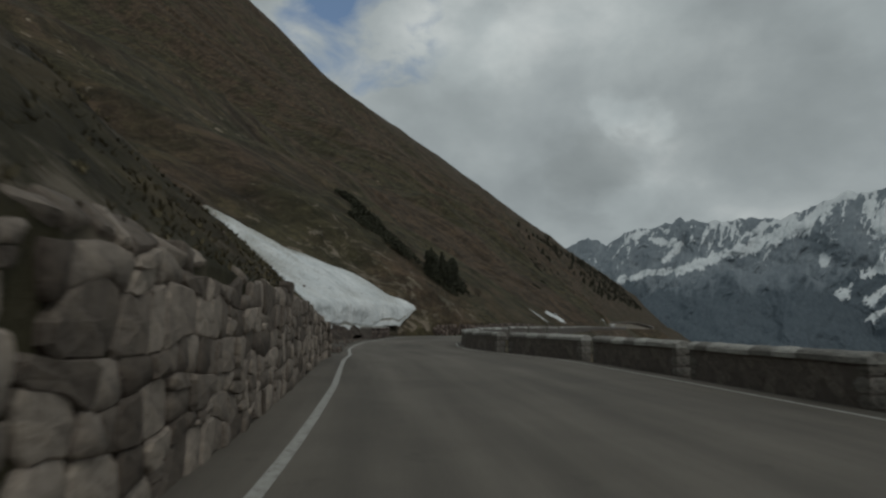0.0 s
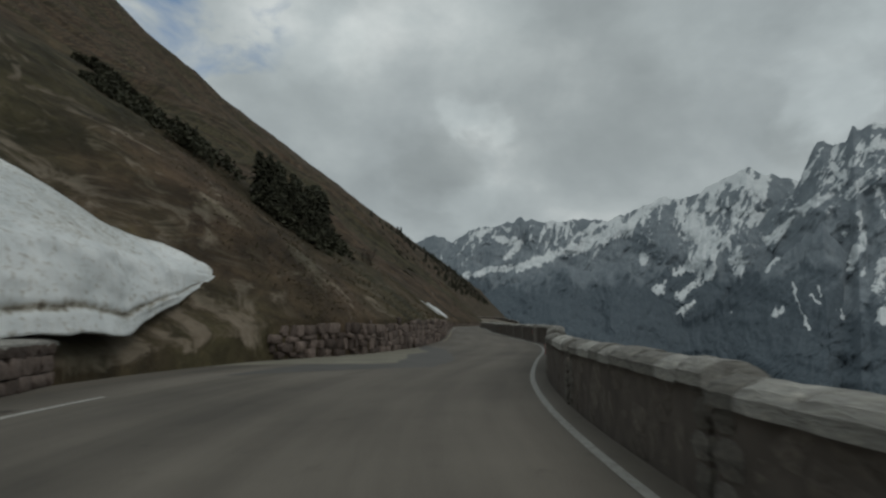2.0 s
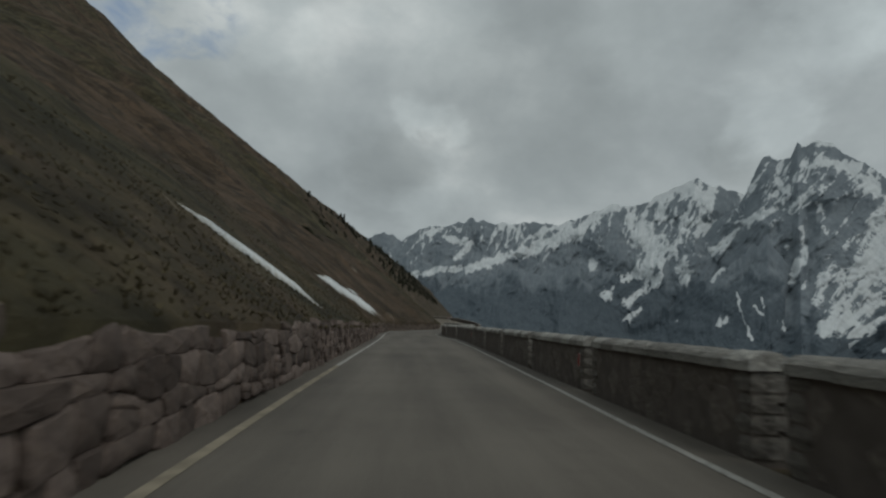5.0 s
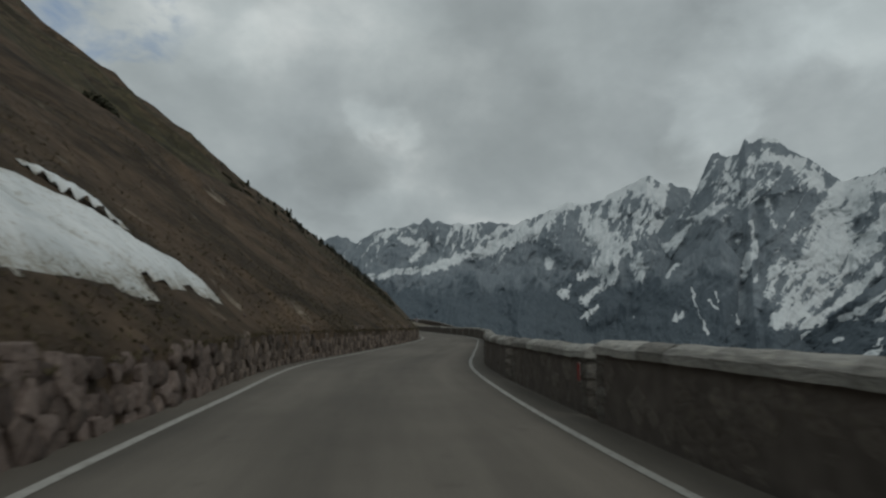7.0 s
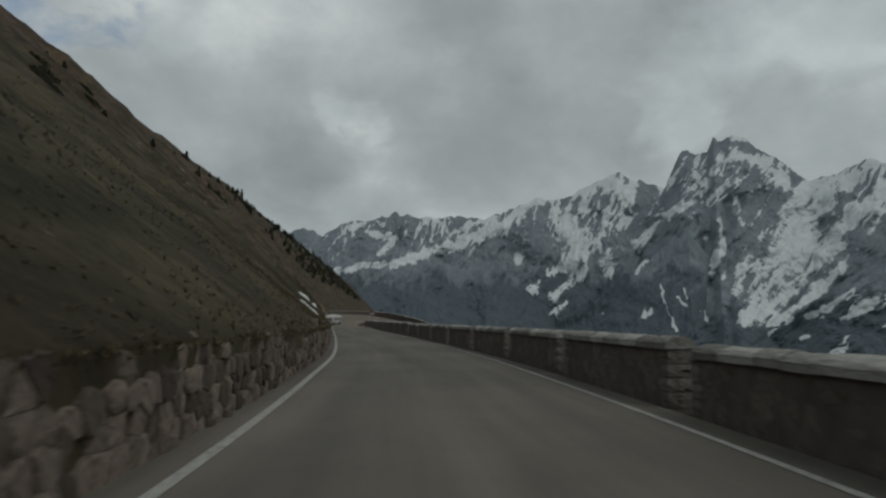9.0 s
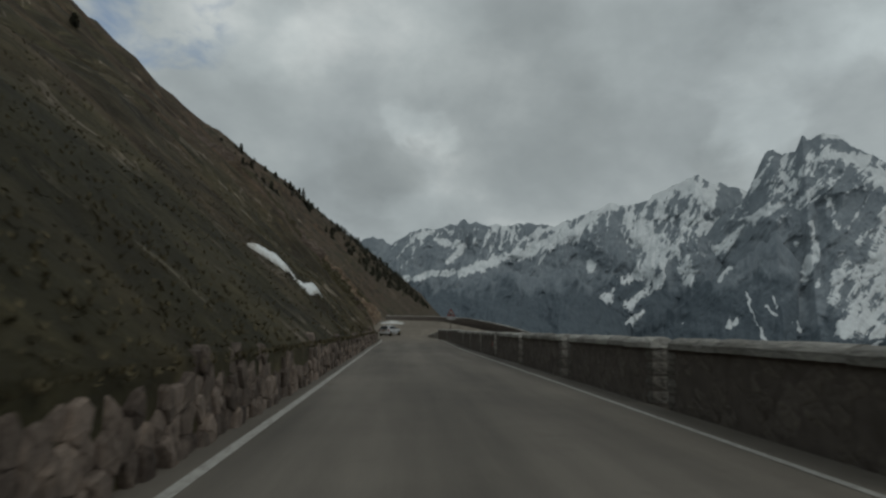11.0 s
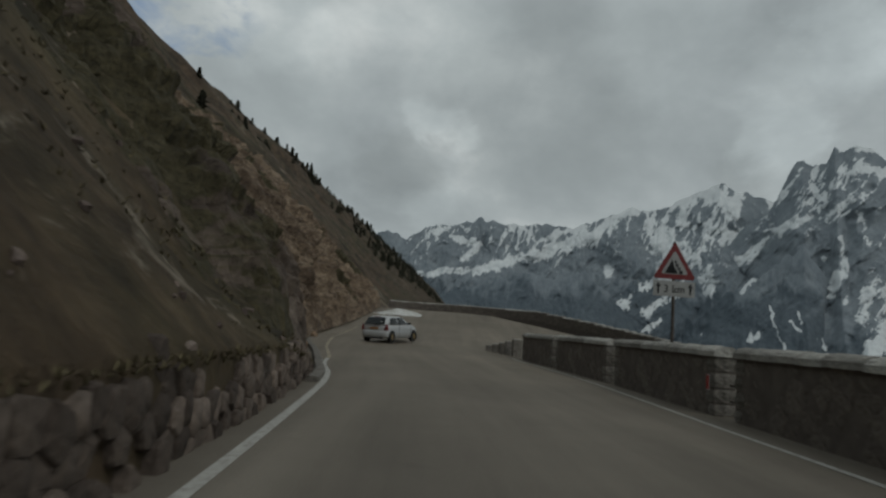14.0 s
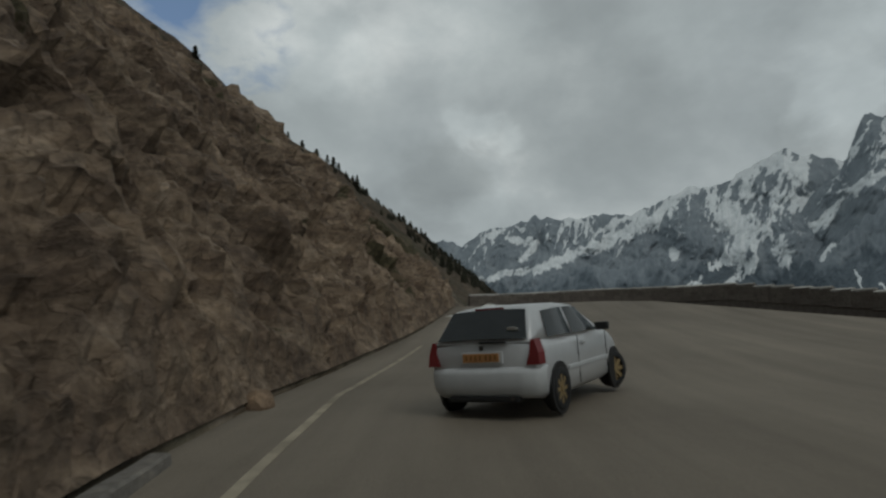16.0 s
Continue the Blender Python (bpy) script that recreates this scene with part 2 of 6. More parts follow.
def make_mountain():
    """Far rock with snow in its gullies, woods below the tree line; the haze of distance is mixed into all these
    colours as a pale blue-grey.
    """
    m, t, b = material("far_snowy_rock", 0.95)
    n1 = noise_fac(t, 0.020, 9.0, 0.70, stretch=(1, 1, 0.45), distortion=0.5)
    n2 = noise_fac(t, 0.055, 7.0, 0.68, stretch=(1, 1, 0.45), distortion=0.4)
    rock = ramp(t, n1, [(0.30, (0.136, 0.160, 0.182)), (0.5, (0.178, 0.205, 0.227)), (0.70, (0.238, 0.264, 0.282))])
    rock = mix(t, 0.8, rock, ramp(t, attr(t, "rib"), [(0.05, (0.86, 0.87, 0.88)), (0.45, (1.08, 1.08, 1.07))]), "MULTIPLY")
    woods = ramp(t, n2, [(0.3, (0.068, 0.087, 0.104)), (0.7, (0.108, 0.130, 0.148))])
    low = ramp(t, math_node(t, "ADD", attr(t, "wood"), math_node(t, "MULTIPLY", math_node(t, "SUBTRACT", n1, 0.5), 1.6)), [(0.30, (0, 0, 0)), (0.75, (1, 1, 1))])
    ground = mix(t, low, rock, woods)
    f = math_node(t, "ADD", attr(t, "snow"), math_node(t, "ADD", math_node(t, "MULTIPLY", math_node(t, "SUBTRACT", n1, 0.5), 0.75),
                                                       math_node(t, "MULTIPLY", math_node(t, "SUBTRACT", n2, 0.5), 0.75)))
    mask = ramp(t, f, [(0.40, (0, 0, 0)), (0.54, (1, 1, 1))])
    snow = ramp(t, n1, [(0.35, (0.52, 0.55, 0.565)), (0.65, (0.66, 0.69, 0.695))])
    t.links.new(mix(t, mask, ground, snow), b.inputs["Base Color"])
    add_bump(t, b, n1, 0.15, 6.0)
    return m


def make_dusty():
    m, t, b = material("dusty_asphalt", 0.9)
    n = noise_fac(t, 0.9, 8.0, 0.65, distortion=0.4)
    fine = noise_fac(t, 30.0, 5.0)
    col = ramp(t, n, [(0.3, (0.16, 0.15, 0.122)), (0.55, (0.215, 0.20, 0.158)), (0.75, (0.26, 0.24, 0.19))])
    t.links.new(mix(t, 0.6, col, ramp(t, fine, [(0.3, (0.8, 0.8, 0.8)), (0.7, (1.15, 1.15, 1.15))]), "MULTIPLY"), b.inputs["Base Color"])
    add_bump(t, b, fine, 0.3, 0.01)
    return m


DUSTY = make_dusty()
FRESH = plain("fresh_asphalt", (0.098, 0.093, 0.086), 0.75, vary=0.14, scale=1.2)
ASPHALT, PAINT, HILL, SNOW = make_asphalt(), make_paint(), make_hill(), make_snow()
DUSTLINE = plain("dusty_paint", (0.27, 0.235, 0.175), 0.9, vary=0.35, scale=2.0)
STONE = make_stone("grey_brown_field_stone", (0.098, 0.079, 0.065), (0.34, 0.288, 0.243))
RUBBLE = make_stone("brown_rubble_stone", (0.076, 0.058, 0.050), (0.215, 0.169, 0.148))
SLAB = make_stone("brown_slab_stone", (0.060, 0.047, 0.039), (0.215, 0.172, 0.144))
PARAPET = make_stone("parapet_masonry", (0.132, 0.114, 0.100), (0.185, 0.162, 0.142))
CAPSTONE = make_stone("pale_capstone", (0.20, 0.192, 0.175), (0.47, 0.46, 0.43))
ROCK = make_stone("brown_cliff_rock", (0.105, 0.072, 0.048), (0.24, 0.17, 0.115))
MORTAR = plain("dark_mortar", (0.125, 0.108, 0.095), 0.95, vary=0.25, scale=3.0)
QUOIN = make_stone("plastered_quoin", (0.15, 0.138, 0.122), (0.23, 0.215, 0.195))
RED = plain("red_reflector", (0.33, 0.022, 0.016), 0.45)
# sign red and white are darkened evenly, as the sign stands backlit
SIGNRED = plain("backlit_sign_red", (0.16, 0.028, 0.028), 0.55)
SIGNWHITE = plain("backlit_sign_white", (0.30, 0.30, 0.29), 0.55)
WHITE = plain("white_sheet", (0.62, 0.62, 0.60), 0.5)
BLACK = plain("black_sheet", (0.02, 0.02, 0.02), 0.5)
IRON = plain("rusted_rail_iron", (0.10, 0.085, 0.075), 0.55, 0.7, vary=0.4)
RUBBER = plain("tyre_rubber", (0.022, 0.022, 0.022), 0.85)
SILVER = plain("silver_car_paint", (0.47, 0.475, 0.475), 0.35, 0.35, vary=0.04)
BUMPER = plain("silver_plastic", (0.44, 0.45, 0.45), 0.5, 0.1, vary=0.06)
DARKGLASS = plain("dark_tinted_glass", (0.018, 0.021, 0.022), 0.08, vary=0.1)
TAILRED = plain("red_lamp_glass", (0.15, 0.026, 0.026), 0.25)
PLATEBAR = plain("faded_plate_print", (0.20, 0.095, 0.035), 0.5)
YELLOW = plain("yellow_plate", (0.36, 0.185, 0.075), 0.5)
RIMDARK = plain("dusty_bronze_rim", (0.12, 0.085, 0.045), 0.5, 0.4)
GOLD = plain("gold_wheel_alloy", (0.30, 0.22, 0.11), 0.45, 0.5)
NEEDLE = plain("conifer_needles", (0.040, 0.041, 0.026), 0.9, vary=0.5, scale=4.0)
SHRUB = plain("dwarf_pine_foliage", (0.050, 0.050, 0.032), 0.95, vary=0.5, scale=3.0)
BARK = plain("grey_bark", (0.075, 0.06, 0.045), 0.95, vary=0.3)
GRASS = plain("dry_alpine_grass", (0.100, 0.083, 0.047), 0.95, vary=0.5, scale=2.0)
SOIL = plain("dark_brown_soil", (0.060, 0.047, 0.038), 0.95, vary=0.45, scale=3.0)
GRAVEL = plain("dark_verge_gravel", (0.082, 0.072, 0.060), 0.95, vary=0.5, scale=7.0)
FARROCK = make_mountain()


# ---- mesh helpers ----
def mesh_object(name, verts, faces, mat, parent=None, smooth=False, attrs=None):
    me = bpy.data.meshes.new(name)
    me.from_pydata([tuple(v) for v in verts], [], [tuple(f) for f in faces])
    me.materials.append(mat)
    if smooth:
        me.polygons.foreach_set("use_smooth", [True] * len(me.polygons))
    for key, values in (attrs or {}).items():
        a = me.attributes.new(key, "FLOAT", "POINT")
        a.data.foreach_set("value", np.asarray(values, dtype=np.float32))
    me.update()
    ob = new(name, me)
    ob.parent = parent
    return ob


def part(name, bm, mat, parent=None, label="", smooth=False):
    me = bpy.data.meshes.new(name)
    bm.to_mesh(me)
    bm.free()
    me.materials.append(mat)
    if smooth:
        me.polygons.foreach_set("use_smooth", [True] * len(me.polygons))
    ob = new(name, me)
    ob.parent = parent
    if label:
        tagged(ob, label)
    return ob


def empty(name, m=None):
    ob = new(name)
    ob.empty_display_size = 0.2
    if m is not None:
        ob.matrix_world = m
    return ob


def box(bm, lo, hi, bevel=0.0):
    r = bmesh.ops.create_cube(bm, size=1.0)["verts"]
    for v in r:
        v.co = Vector([lo[i] + (v.co[i] + 0.5) * (hi[i] - lo[i]) for i in range(3)])
    if bevel:
        edges = {e for v in r for e in v.link_edges}
        bmesh.ops.bevel(bm, geom=list(edges), offset=bevel, segments=2, affect="EDGES", profile=0.6)
    return bm


def grid_faces(rows, cols):
    i, j = np.meshgrid(np.arange(rows - 1), np.arange(cols - 1), indexing="ij")
    a = (i * cols + j).ravel()
    return np.stack([a, a + 1, a + cols + 1, a + cols], 1).tolist()


def fbm(x, y, octaves=5, seed=0):
    """Smooth value noise over numpy arrays, about -1 to 1."""
    x, y = np.asarray(x, float), np.asarray(y, float)
    out, amp, total = np.zeros(np.broadcast(x, y).shape), 1.0, 0.0
    for o in range(octaves):
        xi, yi = np.floor(x).astype(np.int64), np.floor(y).astype(np.int64)
        u, v = x - xi, y - yi
        u, v = u * u * (3 - 2 * u), v * v * (3 - 2 * v)

        def h(a, b):
            n = (a * 374761393 + b * 668265263 + (seed + o) * 1274126177) & 0x7FFFFFFF
            n = ((n ^ (n >> 13)) * 1103515245 + 12345) & 0x7FFFFFFF
            return ((n ^ (n >> 16)) & 0xFFFF) / 32767.5 - 1

        out += amp * ((h(xi, yi) * (1 - u) + h(xi + 1, yi) * u) * (1 - v) + (h(xi, yi + 1) * (1 - u) + h(xi + 1, yi + 1) * u) * v)
        total += amp
        amp *= 0.5
        x, y = x * 2.03 + 17.3, y * 2.03 + 9.1
    return out / total * 1.6


# ---- the line of the road ----
CENTRE = [
    (8.8, -57.4, 4.32), (5.7, -24.6, 4.29), (3.2, 0.3, 4.26), (2.4, 8.3, 4.22), (0.8, 21.0, 4.16), (0.0, 25.0, 3.72),
    (-1.3, 29.9, 3.09), (-2.0, 36.0, 2.92), (-2.1, 42.0, 3.15), (-0.75, 50.1, 3.40), (1.4, 56.9, 3.35), (4.5, 63.3, 2.98),
    (8.0, 70.6, 2.85), (10.8, 78.1, 2.80), (13.5, 87.7, 2.50), (20.65, 114.85, 2.40), (24.4, 128.3, 2.52), (31.5, 153.3, 2.72),
    (34.1, 162.9, 2.76), (35.9, 170.7, 2.60), (38.2, 178.4, 2.60), (41.1, 187.0, 2.72), (45.1, 195.1, 2.62), (49.6, 204.0, 2.55),
    (54.0, 213.0, 2.50), (58.3, 222.1, 2.62), (62.6, 233.3, 2.70), (67.0, 246.6, 2.73), (75.8, 277.5, 2.84), (84.3, 308.3, 2.98),
    (90.9, 331.5, 3.38), (92.7, 339.5, 3.79), (96.6, 356.8, 4.15),
]
def smooth_line(points, step=0.5):
    """Catmull-Rom through rows of numbers, sampled evenly by the first two."""
    p = np.array(points, float)
    p = np.vstack([2 * p[0] - p[1], p, 2 * p[-1] - p[-2]])
    out = []
    for i in range(1, len(p) - 2):
        u = np.linspace(0, 1, 40, endpoint=False)[:, None]
        a, b, c, d = p[i - 1], p[i], p[i + 1], p[i + 2]
        out.append(0.5 * (2 * b + (c - a) * u + (2 * a - 5 * b + 4 * c - d) * u * u + (3 * b - a - 3 * c + d) * u**3))
    q = np.vstack(out + [p[-2][None]])
    s = np.r_[0, np.cumsum(np.hypot(*np.diff(q[:, :2], axis=0).T))]
    n = np.arange(0, s[-1], step)
    return n, np.stack([np.interp(n, s, q[:, k]) for k in range(q.shape[1])], 1)


S0 = -58.0
_s, _c = smooth_line(CENTRE)
_s = _s + S0
END = _s[-1]
tail = np.arange(0.5, 2200, 0.5)
LINE_S = np.r_[_s, END + tail]
bend = np.radians(18.7 + 2.6 * np.clip((tail - 120) / 250, 0, 1))
LINE_X = np.r_[_c[:, 0], _c[-1, 0] + np.cumsum(np.sin(bend)) * 0.5]
LINE_Y = np.r_[_c[:, 1], _c[-1, 1] + np.cumsum(np.cos(bend)) * 0.5]
LINE_W = np.r_[_c[:, 2], np.full(len(tail), _c[-1, 2])]
_h = np.unwrap(np.arctan2(np.gradient(LINE_X), np.gradient(LINE_Y)))


def box_smooth(v, width):
    k = max(1, int(width / 0.5)) | 1
    pad = np.r_[np.full(k, v[0]), v, np.full(k, v[-1])]
    for _ in range(2):
        pad = np.convolve(pad, np.ones(k) / k, "same")
    return pad[k:-k]


LINE_H = box_smooth(_h, 6.0)


def half(s):
    return np.interp(s, LINE_S, LINE_W)


def place(s, d, blend=0.0):
    """World x, y of the point s along the road and d to its right."""
    h = np.interp(s, LINE_S, LINE_H if blend <= 0 else box_smooth(_h, blend))
    return np.interp(s, LINE_S, LINE_X) + np.cos(h) * d, np.interp(s, LINE_S, LINE_Y) - np.sin(h) * d


def heading(s):
    return float(np.interp(s, LINE_S, LINE_H))


def table(s, rows):
    a = np.array(rows, float)
    return np.interp(s, a[:, 0], a[:, 1])


def road_z(s, d=0.0):
    """The road climbs a little into the hairpin, and falls off towards its outside."""
    s, d = np.asarray(s, float), np.asarray(d, float)
    ramp_in = np.clip((s - 352) / 12, 0, 1)
    up = 0.0019 * np.clip(s - 362, 0, 38) ** 2 * np.clip((450 - s) / 30, 0, 1)
    return up - ramp_in * 0.035 * np.clip(d - 3.2, 0, 16)


def on_road(s, d, z=0.0, turn=0.0):
    x, y = place(s, d)
    return pose(float(x), float(y), float(road_z(s, d) + z), 0, 0, math.degrees(-heading(s)) + turn)


# how far the level verge reaches on the hill side, and the height of the wall or bank that holds the slope there
VERGE = [(-60, 0.55), (24, 0.6), (29, 1.6), (34, 2.2), (44, 1.9), (54, 2.75), (61, 2.72), (68, 0.85), (74, 0.5), (140, 0.6), (190, 0.7), (345, 0.5), (354, 0.65), (359, 1.1), (368, 2.1), (380, 2.2), (400, 1.4)]
BANK = [(-60, 1.75), (6, 1.75), (14, 1.66), (20, 1.4), (24, 1.1), (29, 0.4), (35, 0.3), (58, 0.45), (61, 0.9), (64, 1.25), (72, 1.32), (90, 1.35), (120, 1.2), (150, 0.95), (175, 0.75), (190, 1.05),
        (230, 1.05), (270, 0.95), (310, 0.9), (334, 0.95), (346, 0.8), (352, 0.1), (404, 0.05), (415, 0.3), (2000, 0.2)]
SLOPE = [(-60, 43), (6, 42), (14, 40), (27, 38), (45, 36), (70, 36), (150, 37), (230, 38), (290, 42), (335, 47), (352, 52), (378, 50), (410, 44), (2000, 44)]
GENERAL = [(-60, 40), (40, 35), (90, 32.0), (235, 31.4), (285, 35.5), (325, 38), (360, 41), (430, 43), (560, 46), (760, 45), (2500, 44.5)]
LEVEL = [(-60, 1.6), (340, 1.6), (352, 12.0), (360, 17.5), (372, 17.5), (384, 13.5), (395, 6.5), (404, -1.0), (420, -3.0), (2000, -3.0)]
ROCKY = [(-60, 0.25), (20, 0.3), (70, 0.1), (160, 0.0), (290, 0.05), (330, 0.35), (345, 0.6), (354, 0.9), (385, 0.95), (405, 0.4), (440, 0.1)]

# green grass (1) or red-brown heath (-1)
TURF = [(-60, 0.55), (42, 0.55), (54, 0.2), (72, 0.5), (88, 0.65), (100, 0.6), (140, 0.5), (165, 0.2), (185, -0.7), (222, -0.6), (240, 0.7), (285, 0.75), (305, 0.65), (322, 0.5), (332, 0.25), (347, 0.3), (352, 0.0), (500, 0.2)]


def hill_z(s, o):
    """Height over the road of the slope o metres behind the foot of its wall."""
    x, y = place(s, -o - 4)
    rise = np.tan(np.radians(table(s, SLOPE)))
    far = np.tan(np.radians(table(s, GENERAL)))
    z = table(s, BANK) + np.minimum(o, 11) * rise + np.maximum(o - 11, 0) * far
    z = z + np.interp(o, [75, 115, 220, 300, 700], [0, -7, -39, -50, -60]) - 0.2 * np.maximum(o - 260, 0) * np.clip((s - 500) / 300, 0, 1)
    # a shallow bowl in the ridge, and a notch nearer by
    z = z - 9 * np.exp(-(((s - 560) / 85) ** 2)) * np.clip((o - 40) / 35, 0, 1) * np.clip((250 - o) / 60, 0, 1)
    z = z - 4.5 * np.exp(-(((s - 348) / 32) ** 2)) * np.exp(-(((o - 58) / 18) ** 2))
    big = fbm(x / 34, y / 34, 4, 3) * np.minimum(o, 60) * 0.075
    mid = fbm(x / 7.5, y / 7.5, 4, 11) * np.minimum(o, 14) * 0.075
    z = z + fbm(x / 13, y / 13, 4, 29) * np.clip((o - 25) / 45, 0, 1) * 2.2
    bench = np.interp(s, [29, 33, 46, 50], [0, 1, 1, 0]) * (1 - np.clip((o - 1.5) / 2.0, 0, 1))
    z = z * (1 - bench) + 0.03 * bench
    crag = np.abs(fbm(x / 3.2 + z * 0.22, y / 3.2 - z * 0.2, 5, 23))
    rocky = table(s, ROCKY) * np.clip(1.25 - o / 40, 0.15, 1)
    return z + big + mid + rocky * (0.35 - crag) * np.clip(o / 1.2, 0, 1) * 2.4


def build_ground():
    s = np.r_[np.arange(S0 + 1, 440, 1.0), 440 + np.cumsum(np.geomspace(1.2, 40, 110))]
    left = np.r_[0, 0.25, 0.55, 0.9, 1.3, 1.8, 2.4, 3.1, 3.9, 4.8, 5.8, 7, np.geomspace(8.2, 620, 52)]
    right = np.r_[0, 0.3, 1.0, 2.5, 5, 9, 15, 24, 38, 60, 90, 140, 220, 340, 520, 800, 1400, 2600, 4200]
    hw, verge, level = half(s), table(s, VERGE), table(s, LEVEL)
    cols, rock = [], []
    for o in left[::-1]:
        d = -(hw + verge) - o
        x, y = place(s, d, 0.0 if o < 12 else o * 1.2)
        cols.append(np.stack([x, y, road_z(s) + hill_z(s, np.full_like(s, o))], 1))
        rock.append(table(s, ROCKY) * np.interp(s, [320, 346, 354], [1, 0.2, 1]) * np.clip(1.3 - o / 45, 0.1, 1) + np.clip(fbm(s / 60, o / 25 + s * 0, 3, 5), 0, 1) * 0.3)
    for d, dz in ((-(hw + verge) + 0.02, -0.04), (-hw * 0.5, -0.09), (hw * 0.5, -0.09)):
        x, y = place(s, d)
        cols.append(np.stack([x, y, road_z(s) + dz], 1))
        rock.append(np.zeros_like(s))
    for o in right:
        d = hw + level + o
        x, y = place(s, d, 0.0 if o < 12 else o * 1.2)
        n = fbm(x / 20, y / 20, 4, 7) * np.minimum(o, 40) * 0.1
        fall = min(o * 0.72, 288 + min(max(o - 400, 0) * 0.3, 120))
        cols.append(np.stack([x, y, road_z(s, np.minimum(d, hw + level)) - 0.06 - fall + n], 1))
        rock.append(np.full_like(s, 0.2))
    v = np.stack(cols, 1)
    ob = mesh_object("ground", v.reshape(-1, 3), grid_faces(len(s), v.shape[1]), HILL, smooth=True,
                     attrs={"rock": np.stack(rock, 1).ravel(), "turf": np.repeat(table(s, TURF), v.shape[1]), "along": np.repeat(s, v.shape[1]),
                            "up": np.tile(np.r_[left[::-1], 0, 0, 0, right], len(s))})
    return tagged(ob, "steep alpine hillside of brown grass and rock", "hillside", kind="structure")


def strip(name, s, d0, d1, z, mat, cols=2, parent=None):
    rows, along, across = [], [], []
    for k in range(cols):
        d = d0 + (d1 - d0) * k / (cols - 1)
        x, y = place(s, d)
        rows.append(np.stack([x, y, road_z(s, d) + z], 1))
        along.append(s + 0 * x)
        across.append(d + 0 * x)
    v = np.stack(rows, 1)
    return mesh_object(name, v.reshape(-1, 3), grid_faces(len(s), cols), mat, parent,
                       attrs={"along": np.stack(along, 1).ravel(), "across": np.stack(across, 1).ravel()})


def build_road():
    s = np.arange(S0 + 1, 404, 1.0)
    hw = half(s)
    reach = np.where(s > 338, table(s, LEVEL) - 0.25, 0.34)
    road = strip("road", s, -(hw + np.minimum(table(s, VERGE), 2.4)), hw + reach, 0.0, ASPHALT, 31)
    tagged(road, "worn grey asphalt mountain road", "road", kind="structure")
    for a, b, dusty in ((S0 + 1, 55, False), (84, 136, True), (135, 357, False), (356, 384, True)):
        sl = np.arange(a, b, 1.0)
        left = -half(sl) + table(sl, [(-10, 0.0), (2, 0.12), (13, 0.26), (22, 0.16), (30, 0.08), (36, 0.2), (42, 0.55), (46, 0.45), (52, -0.3), (56, -0.3), (78, -0.15), (95, -0.1), (150, 0.0), (300, -0.15), (320, -0.1), (336, 0.0), (348, -0.05), (353, -0.15), (357, -0.15), (361, -0.45), (364, -0.7), (368.5, -0.88), (376, -0.95), (384, -0.9)])
        line = strip("edge_line", sl, left - 0.065, left + 0.065, 0.006, DUSTLINE if dusty else PAINT)
        tagged(line, "faint dusty edge line on asphalt" if dusty else "worn white painted edge line on asphalt", "road marking", kind="structure")
    sd = np.arange(59, 76, 0.2)
    foot = -half(sd) - np.minimum(table(sd, VERGE), 2.3)
    inner = table(sd, [(59.5, -6.4), (61.5, -4.0), (62.0, -2.8), (62.4, -1.5), (63, -1.1), (65.1, -1.37), (67.6, -2.0), (70, -1.75), (72, -2.6), (76, -3.4)]) + fbm(sd / 1.6, sd * 0, 4, 81) * 0.12
    dust = strip("dusty_shoulder", sd, foot, np.maximum(inner, foot + 0.02), 0.005, DUSTY, 4)
    tagged(dust, "pale dusty old asphalt shoulder beside the road", "road shoulder", kind="structure")
    sp = np.arange(56.5, 77, 0.25)
    edge = table(sp, [(56.5, -5.2), (58, -3.4), (60, -1.5), (61.5, 0.35), (63.4, 0.35), (65.5, 0.1), (68, -0.5), (71, -1.2), (74, -2.2), (77, -3.2)]) + fbm(sp / 1.8, sp * 0, 4, 85) * 0.1
    patch = strip("asphalt_patch", sp, -half(sp) - 0.3, np.maximum(edge, -half(sp) - 0.25), 0.003, FRESH, 3)
    tagged(patch, "smooth dark grey patch of newer asphalt", "road patch", kind="structure")
    sr = np.arange(S0 + 1, 366, 1.0)
    right = half(sr) - table(sr, [(20, 0.3), (30, 0.35), (38, 0.0), (60, 0.0), (78, 0.12), (90, 0.3), (150, 0.1), (165, 0.25), (185, 0.3), (195, 0.15), (250, 0.2), (315, 0.32), (345, 0.3), (355, 0.1)])
    line = strip("edge_line", sr, right - 0.055, right + 0.055, 0.006, PAINT)
    tagged(line, "worn white painted edge line beside the parapet", "road marking", kind="structure")


build_ground()
build_road()


# ---- far mountains ----
def stroke_field(azg, el, strokes):
    """How deep inside any of the strokes a point lies: 1 on the line of one, 0 at its edge, less outside."""
    best = np.full(azg.shape, -3.0)
    for line in strokes:
        for (a0, e0, w0), (a1, e1, w1) in zip(line, line[1:]):
            du, dv = a1 - a0, e1 - e0
            k = np.clip(((azg - a0) * du + (el - e0) * dv) / (du * du + dv * dv + 1e-6), 0, 1)
            best = np.maximum(best, 1 - np.hypot(azg - a0 - k * du, el - e0 - k * dv) / (w0 + (w1 - w0) * k))
    return best


